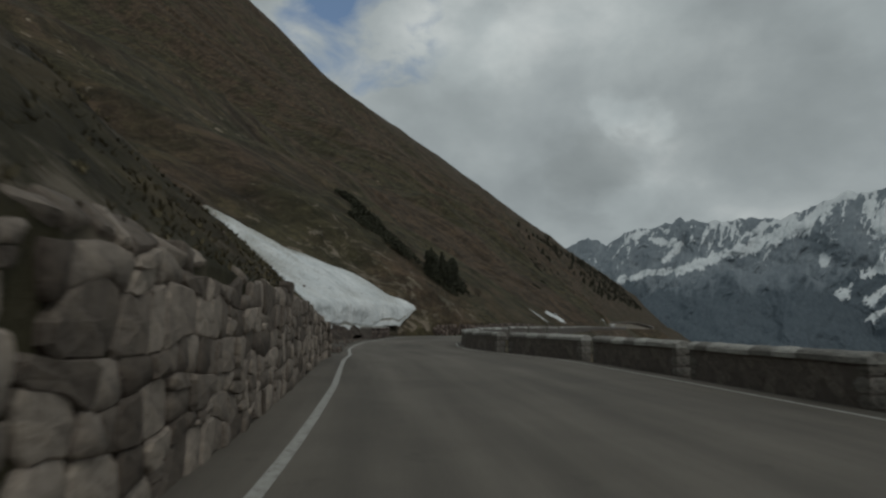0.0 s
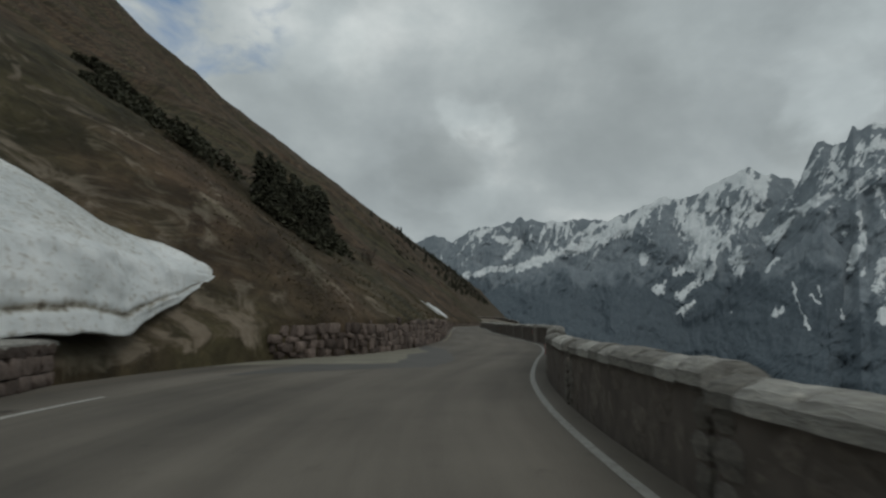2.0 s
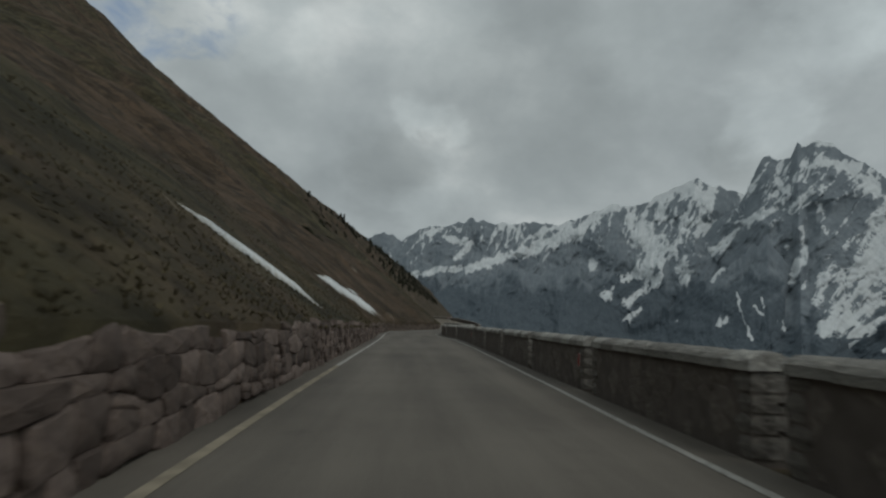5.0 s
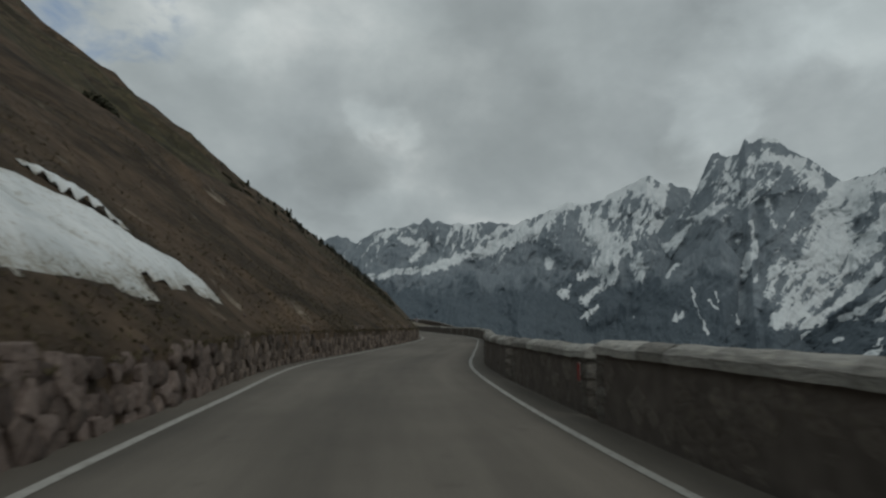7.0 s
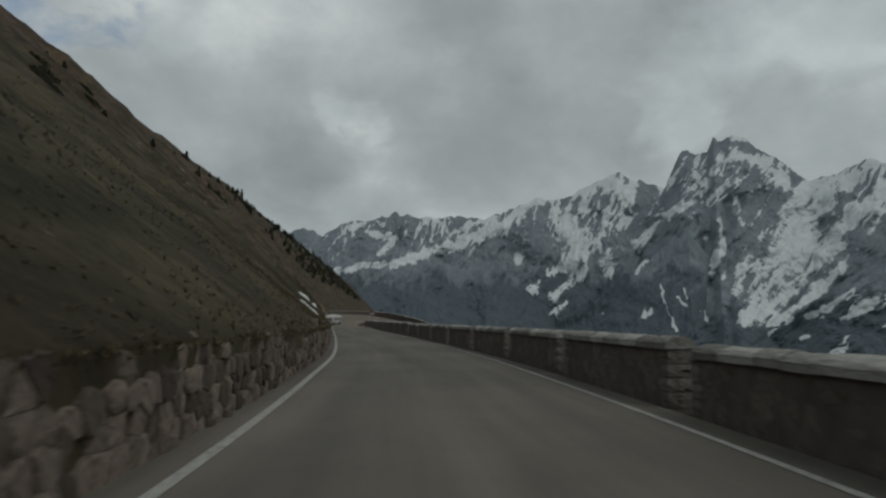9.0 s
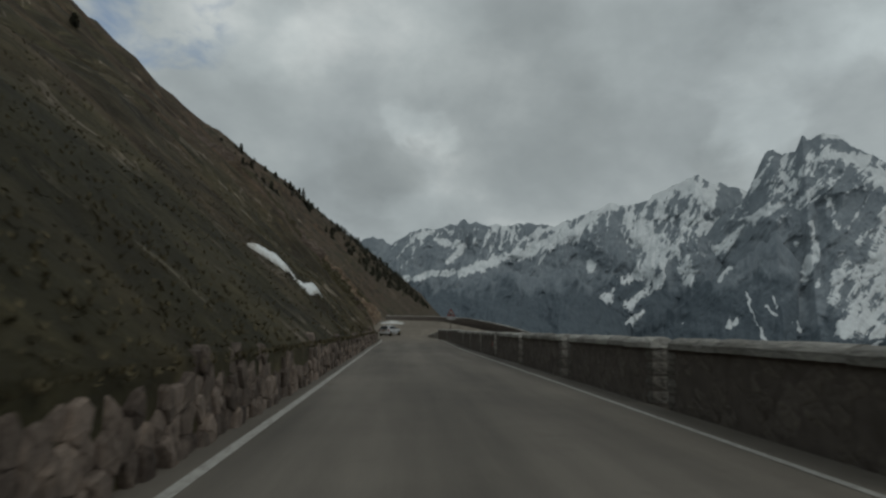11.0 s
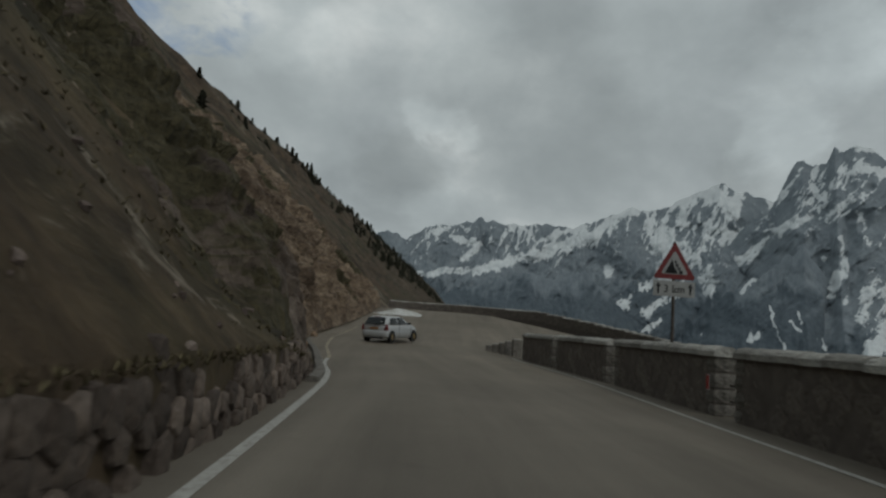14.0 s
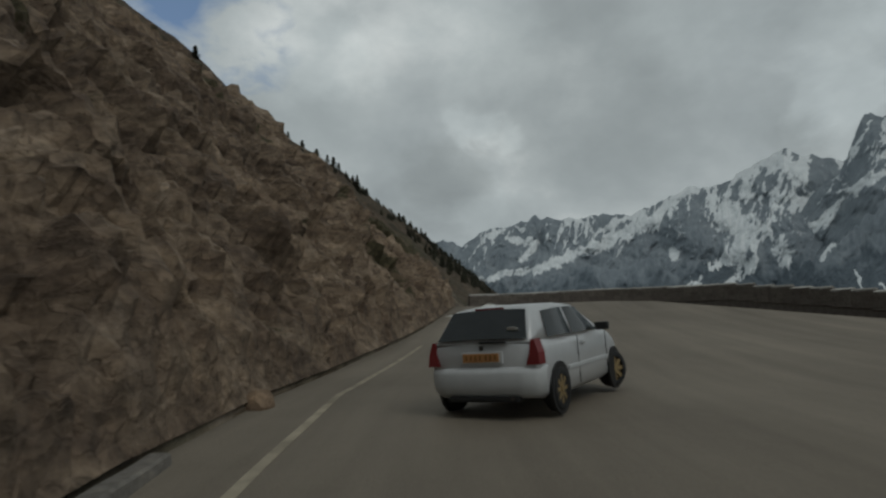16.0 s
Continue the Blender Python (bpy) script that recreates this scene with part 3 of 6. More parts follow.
def mountain(name, crest, dist, foot, strokes, mat, label, rows=230, seed=1, jag=0.35, lean=1.25, relief=1.0, snowline=5.0, cover=0.0, tilt=60.0, trees=2.0):
    """A mountain face: crest as (azimuth, elevation) in degrees seen from the road, falling to the elevation foot. strokes are the
    gullies and ledges that hold snow; tilt is the way its ribs run, in degrees from level; trees the elevation of the tree line."""
    a = np.array(crest, float)
    az = np.arange(a[0, 0], a[-1, 0], 0.06)
    calm = np.interp(az, a[:, 0], a[:, 1])
    top = calm + fbm(az * 1.7, az * 0 + seed, 6, seed) * jag
    u = np.linspace(0, 1, rows)[:, None] ** 0.85
    el = foot + (top - foot)[None, :] * u
    azg = np.broadcast_to(az, el.shape)
    w1, w2 = fbm(azg * 0.5, el * 0.5, 4, seed + 3), fbm(azg * 0.5 + 40, el * 0.5, 4, seed + 4)
    c, n = math.cos(radians(tilt)), math.sin(radians(tilt))
    along, across = azg * c + el * n, -azg * n + el * c
    gully = np.abs(fbm(across * 0.42 + w1 * 0.35, along * 0.16 + w2 * 0.3, 6, seed + 5))
    rib = np.abs(fbm(across * 1.25 + w2 * 0.5, along * 0.36 + w1 * 0.3, 5, seed + 9))
    fine = np.abs(fbm(across * 3.4 + w1 * 0.9, along * 0.95 + w2 * 0.5, 4, seed + 17))
    broad = fbm(azg * 0.22 + el * 0.2, el * 0.34, 3, seed + 13)
    r = dist * (1 - lean * np.tan(np.radians(np.maximum(calm[None, :] + jag - el, 0))) * 0.9)
    r = r + relief * (gully * 70 + rib * 22 + fine * 4 + broad * 50) * np.clip((1 - u) * 8, 0.1, 1)
    ar = np.radians(azg)
    v = np.stack([60 + np.sin(ar) * r, 170 + np.cos(ar) * r, np.tan(np.radians(el)) * r + 1.2], -1)
    # snow lies in the strokes, broken up by the ribs that stand out of it, and as thin streaks in the gullies high up
    rag = 0.16
    f = stroke_field(azg + fbm(azg * 2.1, el * 2.1, 4, seed + 23) * rag, el + fbm(azg * 2.1 + 9, el * 2.1, 4, seed + 24) * rag, strokes)
    sn = np.clip(f, -1.6, 0.7) * 0.42 + 0.50 + (0.27 - rib) * 0.55 + (0.27 - fine) * 0.4
    high = np.clip((el - snowline) * 0.09, -0.5, 0.28) + cover + 0.10
    streak = (0.26 - fine) * 0.55 + (0.24 - rib) * 0.8 + (0.25 - gully) * 0.3 + broad * 0.16
    sn = np.maximum(sn, high + streak)
    wood = np.clip((trees - el) * 0.45 + w1 * 0.5 + (rib - 0.3) * 0.8, 0, 1)
    ob = mesh_object(name, v.reshape(-1, 3), grid_faces(rows, len(az)), mat, smooth=True, attrs={"snow": sn.ravel(), "wood": wood.ravel(), "rib": (rib * 0.6 + fine * 0.4).ravel()})
    return tagged(ob, label, "mountain", kind="structure")


RANGE_LEDGES = [[(15.5, 4.2, 0.29), (18.1, 4.9, 0.24), (20.4, 5.0, 0.34), (24.6, 6.4, 0.43), (26.4, 6.9, 0.53), (28.7, 7.8, 0.67), (30.6, 8.6, 0.58), (32.4, 10.4, 0.48), (33.6, 10.9, 0.43)],
    [(18.3, 7.8, 0.29), (20.7, 7.3, 0.29), (19.3, 5.9, 0.24)],
    [(16.7, 8.1, 0.29), (17.9, 8.6, 0.29)],
    [(26.0, 8.0, 0.24), (28.1, 8.9, 0.38), (29.6, 9.2, 0.38)],
    [(18.2, 1.2, 0.10), (18.5, 1.7, 0.10)],
    [(30.7, 2.1, 0.29), (32.8, 2.7, 0.34), (33.8, 4.1, 0.29)],
    [(22.4, 7.2, 0.10), (22.8, 8.8, 0.10)],
    [(23.8, 7.2, 0.10), (24.1, 8.8, 0.10)],
    [(24.7, 7.5, 0.10), (25.1, 8.9, 0.10)]]
RANGE_FIELDS = [[(35.4, 9.7, 0.96), (36.5, 7.6, 1.15), (37.6, 6.7, 0.96), (35.8, 5.3, 0.77), (34.3, 4.4, 0.58)],
    [(38.4, 6.6, 0.58), (39.7, 4.5, 0.53)],
    [(36.6, 11.3, 0.43), (39.7, 12.2, 0.72), (41.4, 11.2, 0.58)],
    [(41.1, 8.8, 0.62), (42.2, 9.2, 0.43)],
    [(31.6, 5.8, 0.43), (31.7, 5.5, 0.38)],
    [(34.6, 2.4, 0.43), (36.3, 3.5, 0.48), (37.5, 4.6, 0.43)],
    [(34.2, 0.3, 0.14), (35.7, 1.7, 0.19)],
    [(29.6, 1.8, 0.14), (29.7, 1.4, 0.14)],
    [(34.0, 10.9, 0.38), (35.8, 11.3, 0.38)]]
PEAK_GLACIER = [[(55.8, 10.8, 1.54), (55.5, 10.3, 1.73), (54.2, 8.5, 1.54), (54.3, 6.6, 2.21), (53.2, 4.5, 2.40), (51.6, 2.2, 1.54), (50.0, 0.9, 0.72)],
    [(60.9, 11.0, 0.72), (59.0, 8.8, 0.86), (56.6, 6.9, 0.96), (55.1, 5.0, 0.86)],
    [(60.4, 12.6, 0.67), (58.8, 11.9, 0.67), (57.6, 10.9, 0.77)],
    [(49.7, 13.8, 0.34), (52.3, 13.0, 0.43)],
    [(52.2, 12.5, 0.38), (54.3, 10.3, 0.48)],
    [(48.8, 15.2, 0.24), (50.9, 15.1, 0.38), (52.1, 14.3, 0.29)],
    [(56.8, 4.6, 0.38), (54.7, 2.4, 0.38), (51.6, -0.0, 0.24)]]
PEAK_COULOIRS = [[(46.6, 10.3, 0.24), (44.1, 9.0, 0.34), (40.9, 6.0, 0.43), (38.3, 4.3, 0.53)],
    [(48.4, 8.7, 0.14), (48.5, 6.2, 0.29), (47.3, 4.3, 0.34), (46.4, 2.6, 0.29), (46.9, 0.4, 0.14)],
    [(48.6, 5.1, 0.19), (48.4, 3.9, 0.19)],
    [(50.0, 4.7, 0.43), (49.6, 2.5, 0.38)],
    [(45.0, 6.0, 0.24), (45.3, 6.2, 0.19)],
    [(47.2, 7.1, 0.19), (47.3, 6.7, 0.14)],
    [(46.6, 12.6, 0.19), (47.2, 11.5, 0.19)],
    [(49.6, 10.4, 0.24), (50.0, 9.4, 0.19)]]
SPUR_PATCHES = [[(43.5, 3.3, 0.10), (44.5, -0.4, 0.10)],
    [(44.9, 2.3, 0.10), (45.5, 1.5, 0.10)],
    [(42.2, 0.9, 0.29), (42.8, 1.1, 0.34)],
    [(38.4, 0.6, 0.24), (38.9, 0.7, 0.24)],
    [(47.3, -1.0, 0.10), (47.8, 0.0, 0.14)],
    [(22.8, 5.0, 0.10), (24.6, 5.7, 0.14)],
    [(41.6, 4.3, 0.14), (42.4, 5.3, 0.14)],
    [(45.3, 3.0, 0.10), (45.6, 2.2, 0.10)]]
FLANK_BANDS = [[(50.2, -1.6, 0.10), (53.0, 0.6, 0.19)],
    [(54.2, 0.6, 0.29), (57.3, 2.5, 0.29)],
    [(56.5, 0.7, 0.34), (59.4, 2.3, 0.43), (62.0, 3.6, 0.43)],
    [(59.3, 0.0, 0.24), (61.8, 1.4, 0.43)],
    [(55.4, -2.4, 0.14), (56.6, -0.8, 0.14)],
    [(56.5, -2.7, 0.19), (57.0, -2.4, 0.24)],
    [(58.9, -2.4, 0.19), (59.5, -2.3, 0.19)],
    [(61.1, -0.4, 0.53), (61.7, 0.2, 0.53)],
    [(56.3, -1.7, 0.14), (56.6, -1.5, 0.14)],
    [(53.7, -0.9, 0.19), (54.1, -0.7, 0.19)],
    [(61.2, 4.4, 0.29), (61.8, 4.9, 0.38)]]
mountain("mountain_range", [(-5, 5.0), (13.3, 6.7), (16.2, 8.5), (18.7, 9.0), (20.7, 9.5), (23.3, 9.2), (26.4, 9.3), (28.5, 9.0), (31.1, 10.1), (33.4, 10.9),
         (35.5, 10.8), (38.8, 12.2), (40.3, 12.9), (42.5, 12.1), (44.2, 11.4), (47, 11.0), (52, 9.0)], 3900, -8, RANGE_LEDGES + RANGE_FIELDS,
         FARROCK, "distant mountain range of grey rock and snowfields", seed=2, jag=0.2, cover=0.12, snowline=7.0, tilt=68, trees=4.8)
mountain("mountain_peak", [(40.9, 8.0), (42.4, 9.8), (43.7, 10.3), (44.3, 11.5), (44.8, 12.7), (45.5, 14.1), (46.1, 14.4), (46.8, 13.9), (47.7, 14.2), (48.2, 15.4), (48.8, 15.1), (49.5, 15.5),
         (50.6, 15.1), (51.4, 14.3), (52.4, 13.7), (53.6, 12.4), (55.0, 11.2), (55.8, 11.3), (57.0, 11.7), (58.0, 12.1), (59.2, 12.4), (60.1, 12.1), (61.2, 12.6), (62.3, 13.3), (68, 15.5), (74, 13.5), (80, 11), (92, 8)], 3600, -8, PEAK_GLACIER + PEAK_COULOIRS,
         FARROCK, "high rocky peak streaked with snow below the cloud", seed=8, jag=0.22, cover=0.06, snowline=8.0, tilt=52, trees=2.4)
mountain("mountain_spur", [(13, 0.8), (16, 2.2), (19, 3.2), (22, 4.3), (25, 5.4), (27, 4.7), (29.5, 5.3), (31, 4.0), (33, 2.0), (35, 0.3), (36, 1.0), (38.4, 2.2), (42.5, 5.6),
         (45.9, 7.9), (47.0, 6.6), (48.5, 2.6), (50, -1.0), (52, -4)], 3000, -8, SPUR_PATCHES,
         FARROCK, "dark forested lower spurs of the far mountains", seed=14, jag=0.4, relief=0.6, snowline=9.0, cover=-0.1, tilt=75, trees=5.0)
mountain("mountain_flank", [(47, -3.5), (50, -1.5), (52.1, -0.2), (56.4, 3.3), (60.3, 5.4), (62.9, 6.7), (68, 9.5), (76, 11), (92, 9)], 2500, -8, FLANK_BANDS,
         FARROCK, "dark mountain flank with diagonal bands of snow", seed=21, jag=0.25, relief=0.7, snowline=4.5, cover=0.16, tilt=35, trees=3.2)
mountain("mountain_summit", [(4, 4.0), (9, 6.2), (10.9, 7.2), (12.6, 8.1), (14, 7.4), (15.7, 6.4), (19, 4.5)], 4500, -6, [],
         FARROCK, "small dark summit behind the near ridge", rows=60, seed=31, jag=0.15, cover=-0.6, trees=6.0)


# low concrete kerb between the road and the rock
def build_kerb():
    sg = np.arange(348, 368.7, 0.6)
    base = -half(sg) - table(sg, [(348, 0.22), (354, 0.28), (359, 0.72), (362, 1.08), (364, 1.38), (368.4, 1.87)])
    rows = []
    for d, up in ((-0.18, -0.05), (-0.16, 0.10), (-0.13, 0.12), (0.04, 0.12), (0.07, 0.10), (0.09, -0.05)):
        x, y = place(sg, base + d)
        rows.append(np.stack([x, y, road_z(sg) + up + fbm(sg / 1.4, sg * 0, 3, 91) * 0.02], 1))
    v = np.stack(rows, 1)
    n = len(sg) * 6
    faces = [tuple(f) for f in grid_faces(len(sg), 6)] + [(0, 1, 2, 3, 4, 5), tuple(range(n - 1, n - 7, -1))]
    tagged(mesh_object("kerb", v.reshape(-1, 3), faces, QUOIN), "low pale concrete kerb between road and rock", "kerb", kind="structure")


build_kerb()


# ---- stones, walls and parapet ----
rng = random.Random(5)


def stone_mesh(seed, mat, rough=0.16, smooth=False, worn=(1.0, 0.97, 0.93, 0.84)):
    """A unit field stone: a twice cut cube with knocked-off, uneven corners."""
    r = random.Random(seed)
    bm = bmesh.new()
    bmesh.ops.create_cube(bm, size=1.0)
    bmesh.ops.subdivide_edges(bm, edges=bm.edges[:], cuts=1, use_grid_fill=True)
    for v in bm.verts:
        k = sum(abs(c) > 0.4 for c in v.co)
        v.co *= worn[k] * (1 + r.uniform(-rough, rough) * 0.6)
        v.co += Vector([r.uniform(-rough, rough) * 0.35 for _ in range(3)])
    me = bpy.data.meshes.new("stone")
    bm.to_mesh(me)
    bm.free()
    me.materials.append(mat)
    if smooth:
        me.polygons.foreach_set("use_smooth", [True] * len(me.polygons))
    return me


FIELD = [stone_mesh(10 + k, RUBBLE, 0.2, k % 3 > 0) for k in range(7)]
BLOCKS = [stone_mesh(40 + k, PARAPET, 0.05, worn=(1.0, 1.0, 0.99, 0.965)) for k in range(6)]


def cap_mesh(seed):
    """A unit coping stone with a worn, arched top."""
    r = random.Random(seed)
    rows = []
    for y in (-0.5, -0.17, 0.17, 0.5):
        end = abs(y) > 0.4
        prof = [(-0.5, -0.5), (-0.49, -0.02), (-0.38, 0.24), (-0.2, 0.42), (0.0, 0.5), (0.2, 0.42), (0.38, 0.24), (0.49, -0.02), (0.5, -0.5)]
        rows.append([(x * (0.985 if end else 1.0) + r.uniform(-0.012, 0.012), y + r.uniform(-0.012, 0.012), z * (0.96 if end else 1.0) + r.uniform(-0.05, 0.05) * (z > -0.4)) for x, z in prof])
    n = len(rows[0])
    verts = [p for row in rows for p in row]
    faces = [(q * n + i, q * n + i + 1, (q + 1) * n + i + 1, (q + 1) * n + i) for q in range(3) for i in range(n - 1)]
    faces += [tuple(range(n - 1, -1, -1)), tuple(range(3 * n, 4 * n))]
    me = bpy.data.meshes.new("capstone")
    me.from_pydata(verts, [], faces)
    me.materials.append(CAPSTONE)
    return me


CAPS = [cap_mesh(70 + k) for k in range(6)]


def stone(meshes, name, parent, loc, size, turn=(0, 0, 0), r=rng):
    ob = new(name, r.choice(meshes))
    ob.parent = parent
    ob.location, ob.scale, ob.rotation_euler = loc, size, turn
    return ob


def courses(length, height, w, h, r):
    """Rough masonry: rows of (centre along, centre up, width, height)."""
    z = 0.0
    while z < height - 0.05:
        ch = min(h * r.uniform(0.75, 1.3), height - z)
        y = -r.uniform(0, 0.3)
        while y < length:
            cw = w * r.uniform(0.6, 1.6)
            a, b = max(y, 0), min(y + cw, length)
            if b - a > 0.08:
                yield (a + b) / 2, z + ch / 2, b - a, ch * r.uniform(0.97, 1.02)
            y += cw
        z += ch


def nearest_s(x, y):
    k = int(np.argmin((LINE_X - x) ** 2 + (LINE_Y - y) ** 2))
    return float(LINE_S[k])


def rubble_cells(length, height, w, h, r):
    """Irregular many-sided cells of a rubble wall, as polygons (along, up) with their centres."""
    nx, nz = int(length / w) + 1, int(height / h) + 2
    pts = {}
    for i in range(-2, nx + 2):
        for j in range(-2, nz + 2):
            pts[i, j] = ((i + 0.5 * (j % 2) + r.uniform(-0.36, 0.36)) * w, (j + 0.3 + r.uniform(-0.34, 0.34)) * h)
    for i in range(nx):
        for j in range(nz):
            cx, cz = pts[i, j]
            poly = [(cx - w * 1.5, cz - h * 1.5), (cx + w * 1.5, cz - h * 1.5), (cx + w * 1.5, cz + h * 1.5), (cx - w * 1.5, cz + h * 1.5)]
            for di in (-2, -1, 0, 1, 2):
                for dj in (-2, -1, 0, 1, 2):
                    q = pts.get((i + di, j + dj))
                    if q is None or (di == 0 and dj == 0):
                        continue
                    ux, uz = q[0] - cx, q[1] - cz
                    lim = (ux * (q[0] + cx) + uz * (q[1] + cz)) / 2
                    side = [p[0] * ux + p[1] * uz - lim for p in poly]
                    cut = []
                    for m in range(len(poly)):
                        a, b, sa, sb = poly[m - 1], poly[m], side[m - 1], side[m]
                        if (sa <= 0) != (sb <= 0):
                            k = sa / (sa - sb)
                            cut.append((a[0] + (b[0] - a[0]) * k, a[1] + (b[1] - a[1]) * k))
                        if sb <= 0:
                            cut.append(b)
                    poly = cut
                    if len(poly) < 3:
                        break
                if len(poly) < 3:
                    break
            if len(poly) >= 3:
                yield cx, cz, poly


def course_cells(length, height, w, h, r):
    """Cells of roughly squared stones laid in wavering courses, wide and narrow ones mixed, some split in two."""
    knots = np.arange(-2 * w, length + 3 * w, 1.2 * w)
    rows = int(height / h) + 1
    lines = [np.array([(j + r.uniform(-0.42, 0.42)) * h for _ in knots]) for j in range(rows + 1)]
    for j in range(rows):
        cuts = [-r.uniform(0, w)]
        while cuts[-1] < length:
            cuts.append(cuts[-1] + w * r.choice((0.45, 0.65, 0.85, 1.0, 1.2, 1.7)) * r.uniform(0.85, 1.15))
        lean = [r.uniform(-0.24, 0.24) * h for _ in cuts]
        for a, b, la, lb in zip(cuts, cuts[1:], lean, lean[1:]):
            mid = (a + b) / 2 + r.uniform(-0.15, 0.15) * (b - a)
            low = [(q, float(np.interp(q, knots, lines[j]))) for q in (a, mid, b)]
            high = [(q, float(np.interp(q, knots, lines[j + 1]))) for q in (a, mid, b)]
            low[0], low[2] = (a - la, low[0][1]), (b - lb, low[2][1])
            high[0], high[2] = (a + la, high[0][1]), (b + lb, high[2][1])
            if r.random() < 0.22 and b - a < 1.1 * w:
                k = r.uniform(0.35, 0.65)
                waist = [(p[0] + (q[0] - p[0]) * k, p[1] + (q[1] - p[1]) * k) for p, q in zip(low, high)]
                polys = [low + waist[::-1], waist + high[::-1]]
            else:
                polys = [low + high[::-1]]
            for poly in polys:
                cx, cz = sum(p[0] for p in poly) / 6, sum(p[1] for p in poly) / 6
                if 0 <= cx <= length:
                    yield cx, cz, poly


def rubble_stone(poly, cx, cz, r, tilt=1.0, proud=1.0, cut=0.1):
    """One wall stone: corners knocked off, an uneven rounded face towards the road."""
    soft = []
    for m in range(len(poly)):
        a, b = poly[m - 1], poly[m]
        if math.hypot(b[0] - a[0], b[1] - a[1]) < 0.03:
            continue
        c = r.uniform(0.5, 1.5) * cut
        soft += [(a[0] + (b[0] - a[0]) * c, a[1] + (b[1] - a[1]) * c), (b[0] + (a[0] - b[0]) * c, b[1] + (a[1] - b[1]) * c)]
    n = len(soft)
    tx, tz = r.uniform(-0.12, 0.12) * tilt, r.uniform(-0.10, 0.06) * tilt
    verts = []
    for x, k, j in ((-0.16, 1.04, 0.0), (-0.012, 1.025, 0.006), (0.024, 0.91, 0.014)):
        for p in soft:
            y, z = (p[0] - cx) * k, (p[1] - cz) * k
            verts.append((x * (proud if x > -0.1 else 1.0) + (y * tx + z * tz) + r.uniform(-j, j) * proud, y, z))
    faces = [(q * n + m, q * n + (m + 1) % n, (q + 1) * n + (m + 1) % n, (q + 1) * n + m) for q in range(2) for m in range(n)]
    # the face is chipped towards a high point off its middle
    verts.append((0.026 * proud + r.uniform(0.0, 0.035) * proud, r.uniform(-0.05, 0.05), r.uniform(-0.04, 0.04)))
    faces += [(2 * n + m, 2 * n + (m + 1) % n, 3 * n) for m in range(n)]
    return verts, faces


PITCH, OPENING, THICK = 6.35, 0.60, 0.42
# gaps in the parapet: distance along the road, and which gap it is, counted from the first that the camera nears
GAPS = [(-53.9, -13), (28, 0), (47.9, 3), (59.6, 5), (91.2, 10), (156.1, 20), (169.4, 22), (208, 28), (220.8, 30), (251.9, 35), (310.9, 44), (346.2, 50), (352.8, 51), (371.8, 54)]
MARKED = (1, 5, 9, 13, 16, 20, 24, 28, 32, 36, 40, 44, 50)


def build_block(seed, h):
    r = random.Random(seed)
    root = empty("parapet_block")
    tagged(root, "weathered masonry parapet block with pale capstones at the road edge", "parapet", "parapet blocks along the drop")
    n = PITCH - OPENING
    bm = bmesh.new()
    box(bm, (0.02, -n / 2 + 0.03, -0.3), (THICK - 0.02, n / 2 - 0.03, h - 0.03))
    part("core", bm, MORTAR, root, "dark mortar core")
    for a, z, poly in rubble_cells(n - 0.66, h, 0.55, 0.29, r):
        poly = [(min(max(p[0], 0.0), n - 0.66), min(max(p[1], -0.05), h - 0.05)) for p in poly]
        if max(p[1] for p in poly) - min(p[1] for p in poly) < 0.05 or max(p[0] for p in poly) - min(p[0] for p in poly) < 0.05:
            continue
        a, z = sum(p[0] for p in poly) / len(poly), sum(p[1] for p in poly) / len(poly)
        verts, faces = rubble_stone(poly, a, z, r, 0.1, 0.22)
        ob = mesh_object("stone", verts, faces, PARAPET, root)
        ob.matrix_local = Matrix.Translation((0.032 - r.uniform(0, 0.012), n / 2 - 0.33 - a, z)) @ Matrix.Rotation(math.pi, 4, "Z")
    for e in (-1, 1):
        z = 0.0
        k = 0
        while z < h - 0.12:
            q = min(r.uniform(0.2, 0.3), h - 0.05 - z)
            part_w = 0.36 if k % 2 else 0.28
            ob = stone(QUOINS, "quoin", root, (THICK / 2, e * (n / 2 - part_w / 2), z + q / 2), (THICK + 0.02, part_w, q * 0.97), r=r)
            z, k = z + q, k + 1
    y = -n / 2 - 0.02
    while y < n / 2:
        w = min(r.uniform(0.55, 0.95), n / 2 + 0.02 - y)
        if w > 0.15:
            stone(CAPS, "capstone", root, (THICK / 2, y + w / 2, h + 0.03 + r.uniform(-0.01, 0.01)), (THICK + 0.06, w * 0.995, 0.20), (0, r.uniform(-0.02, 0.02), 0), r=r)
        y += w
    return root


QUOINS = [stone_mesh(60 + k, QUOIN, 0.025) for k in range(4)]
masters = {h: build_block(k, h) for k, h in enumerate((0.78, 0.86, 0.95, 1.05, 1.14), 1)}
S_STOP = nearest_s(99.9, 349.6)
HEIGHTS = [(-60, 0.78), (45, 0.8), (52, 0.86), (62, 0.95), (75, 0.97), (90, 0.92), (150, 0.97), (170, 0.94), (182, 0.9), (200, 0.88), (228, 0.88), (250, 0.93), (310, 1.05), (345, 1.12), (400, 1.14)]


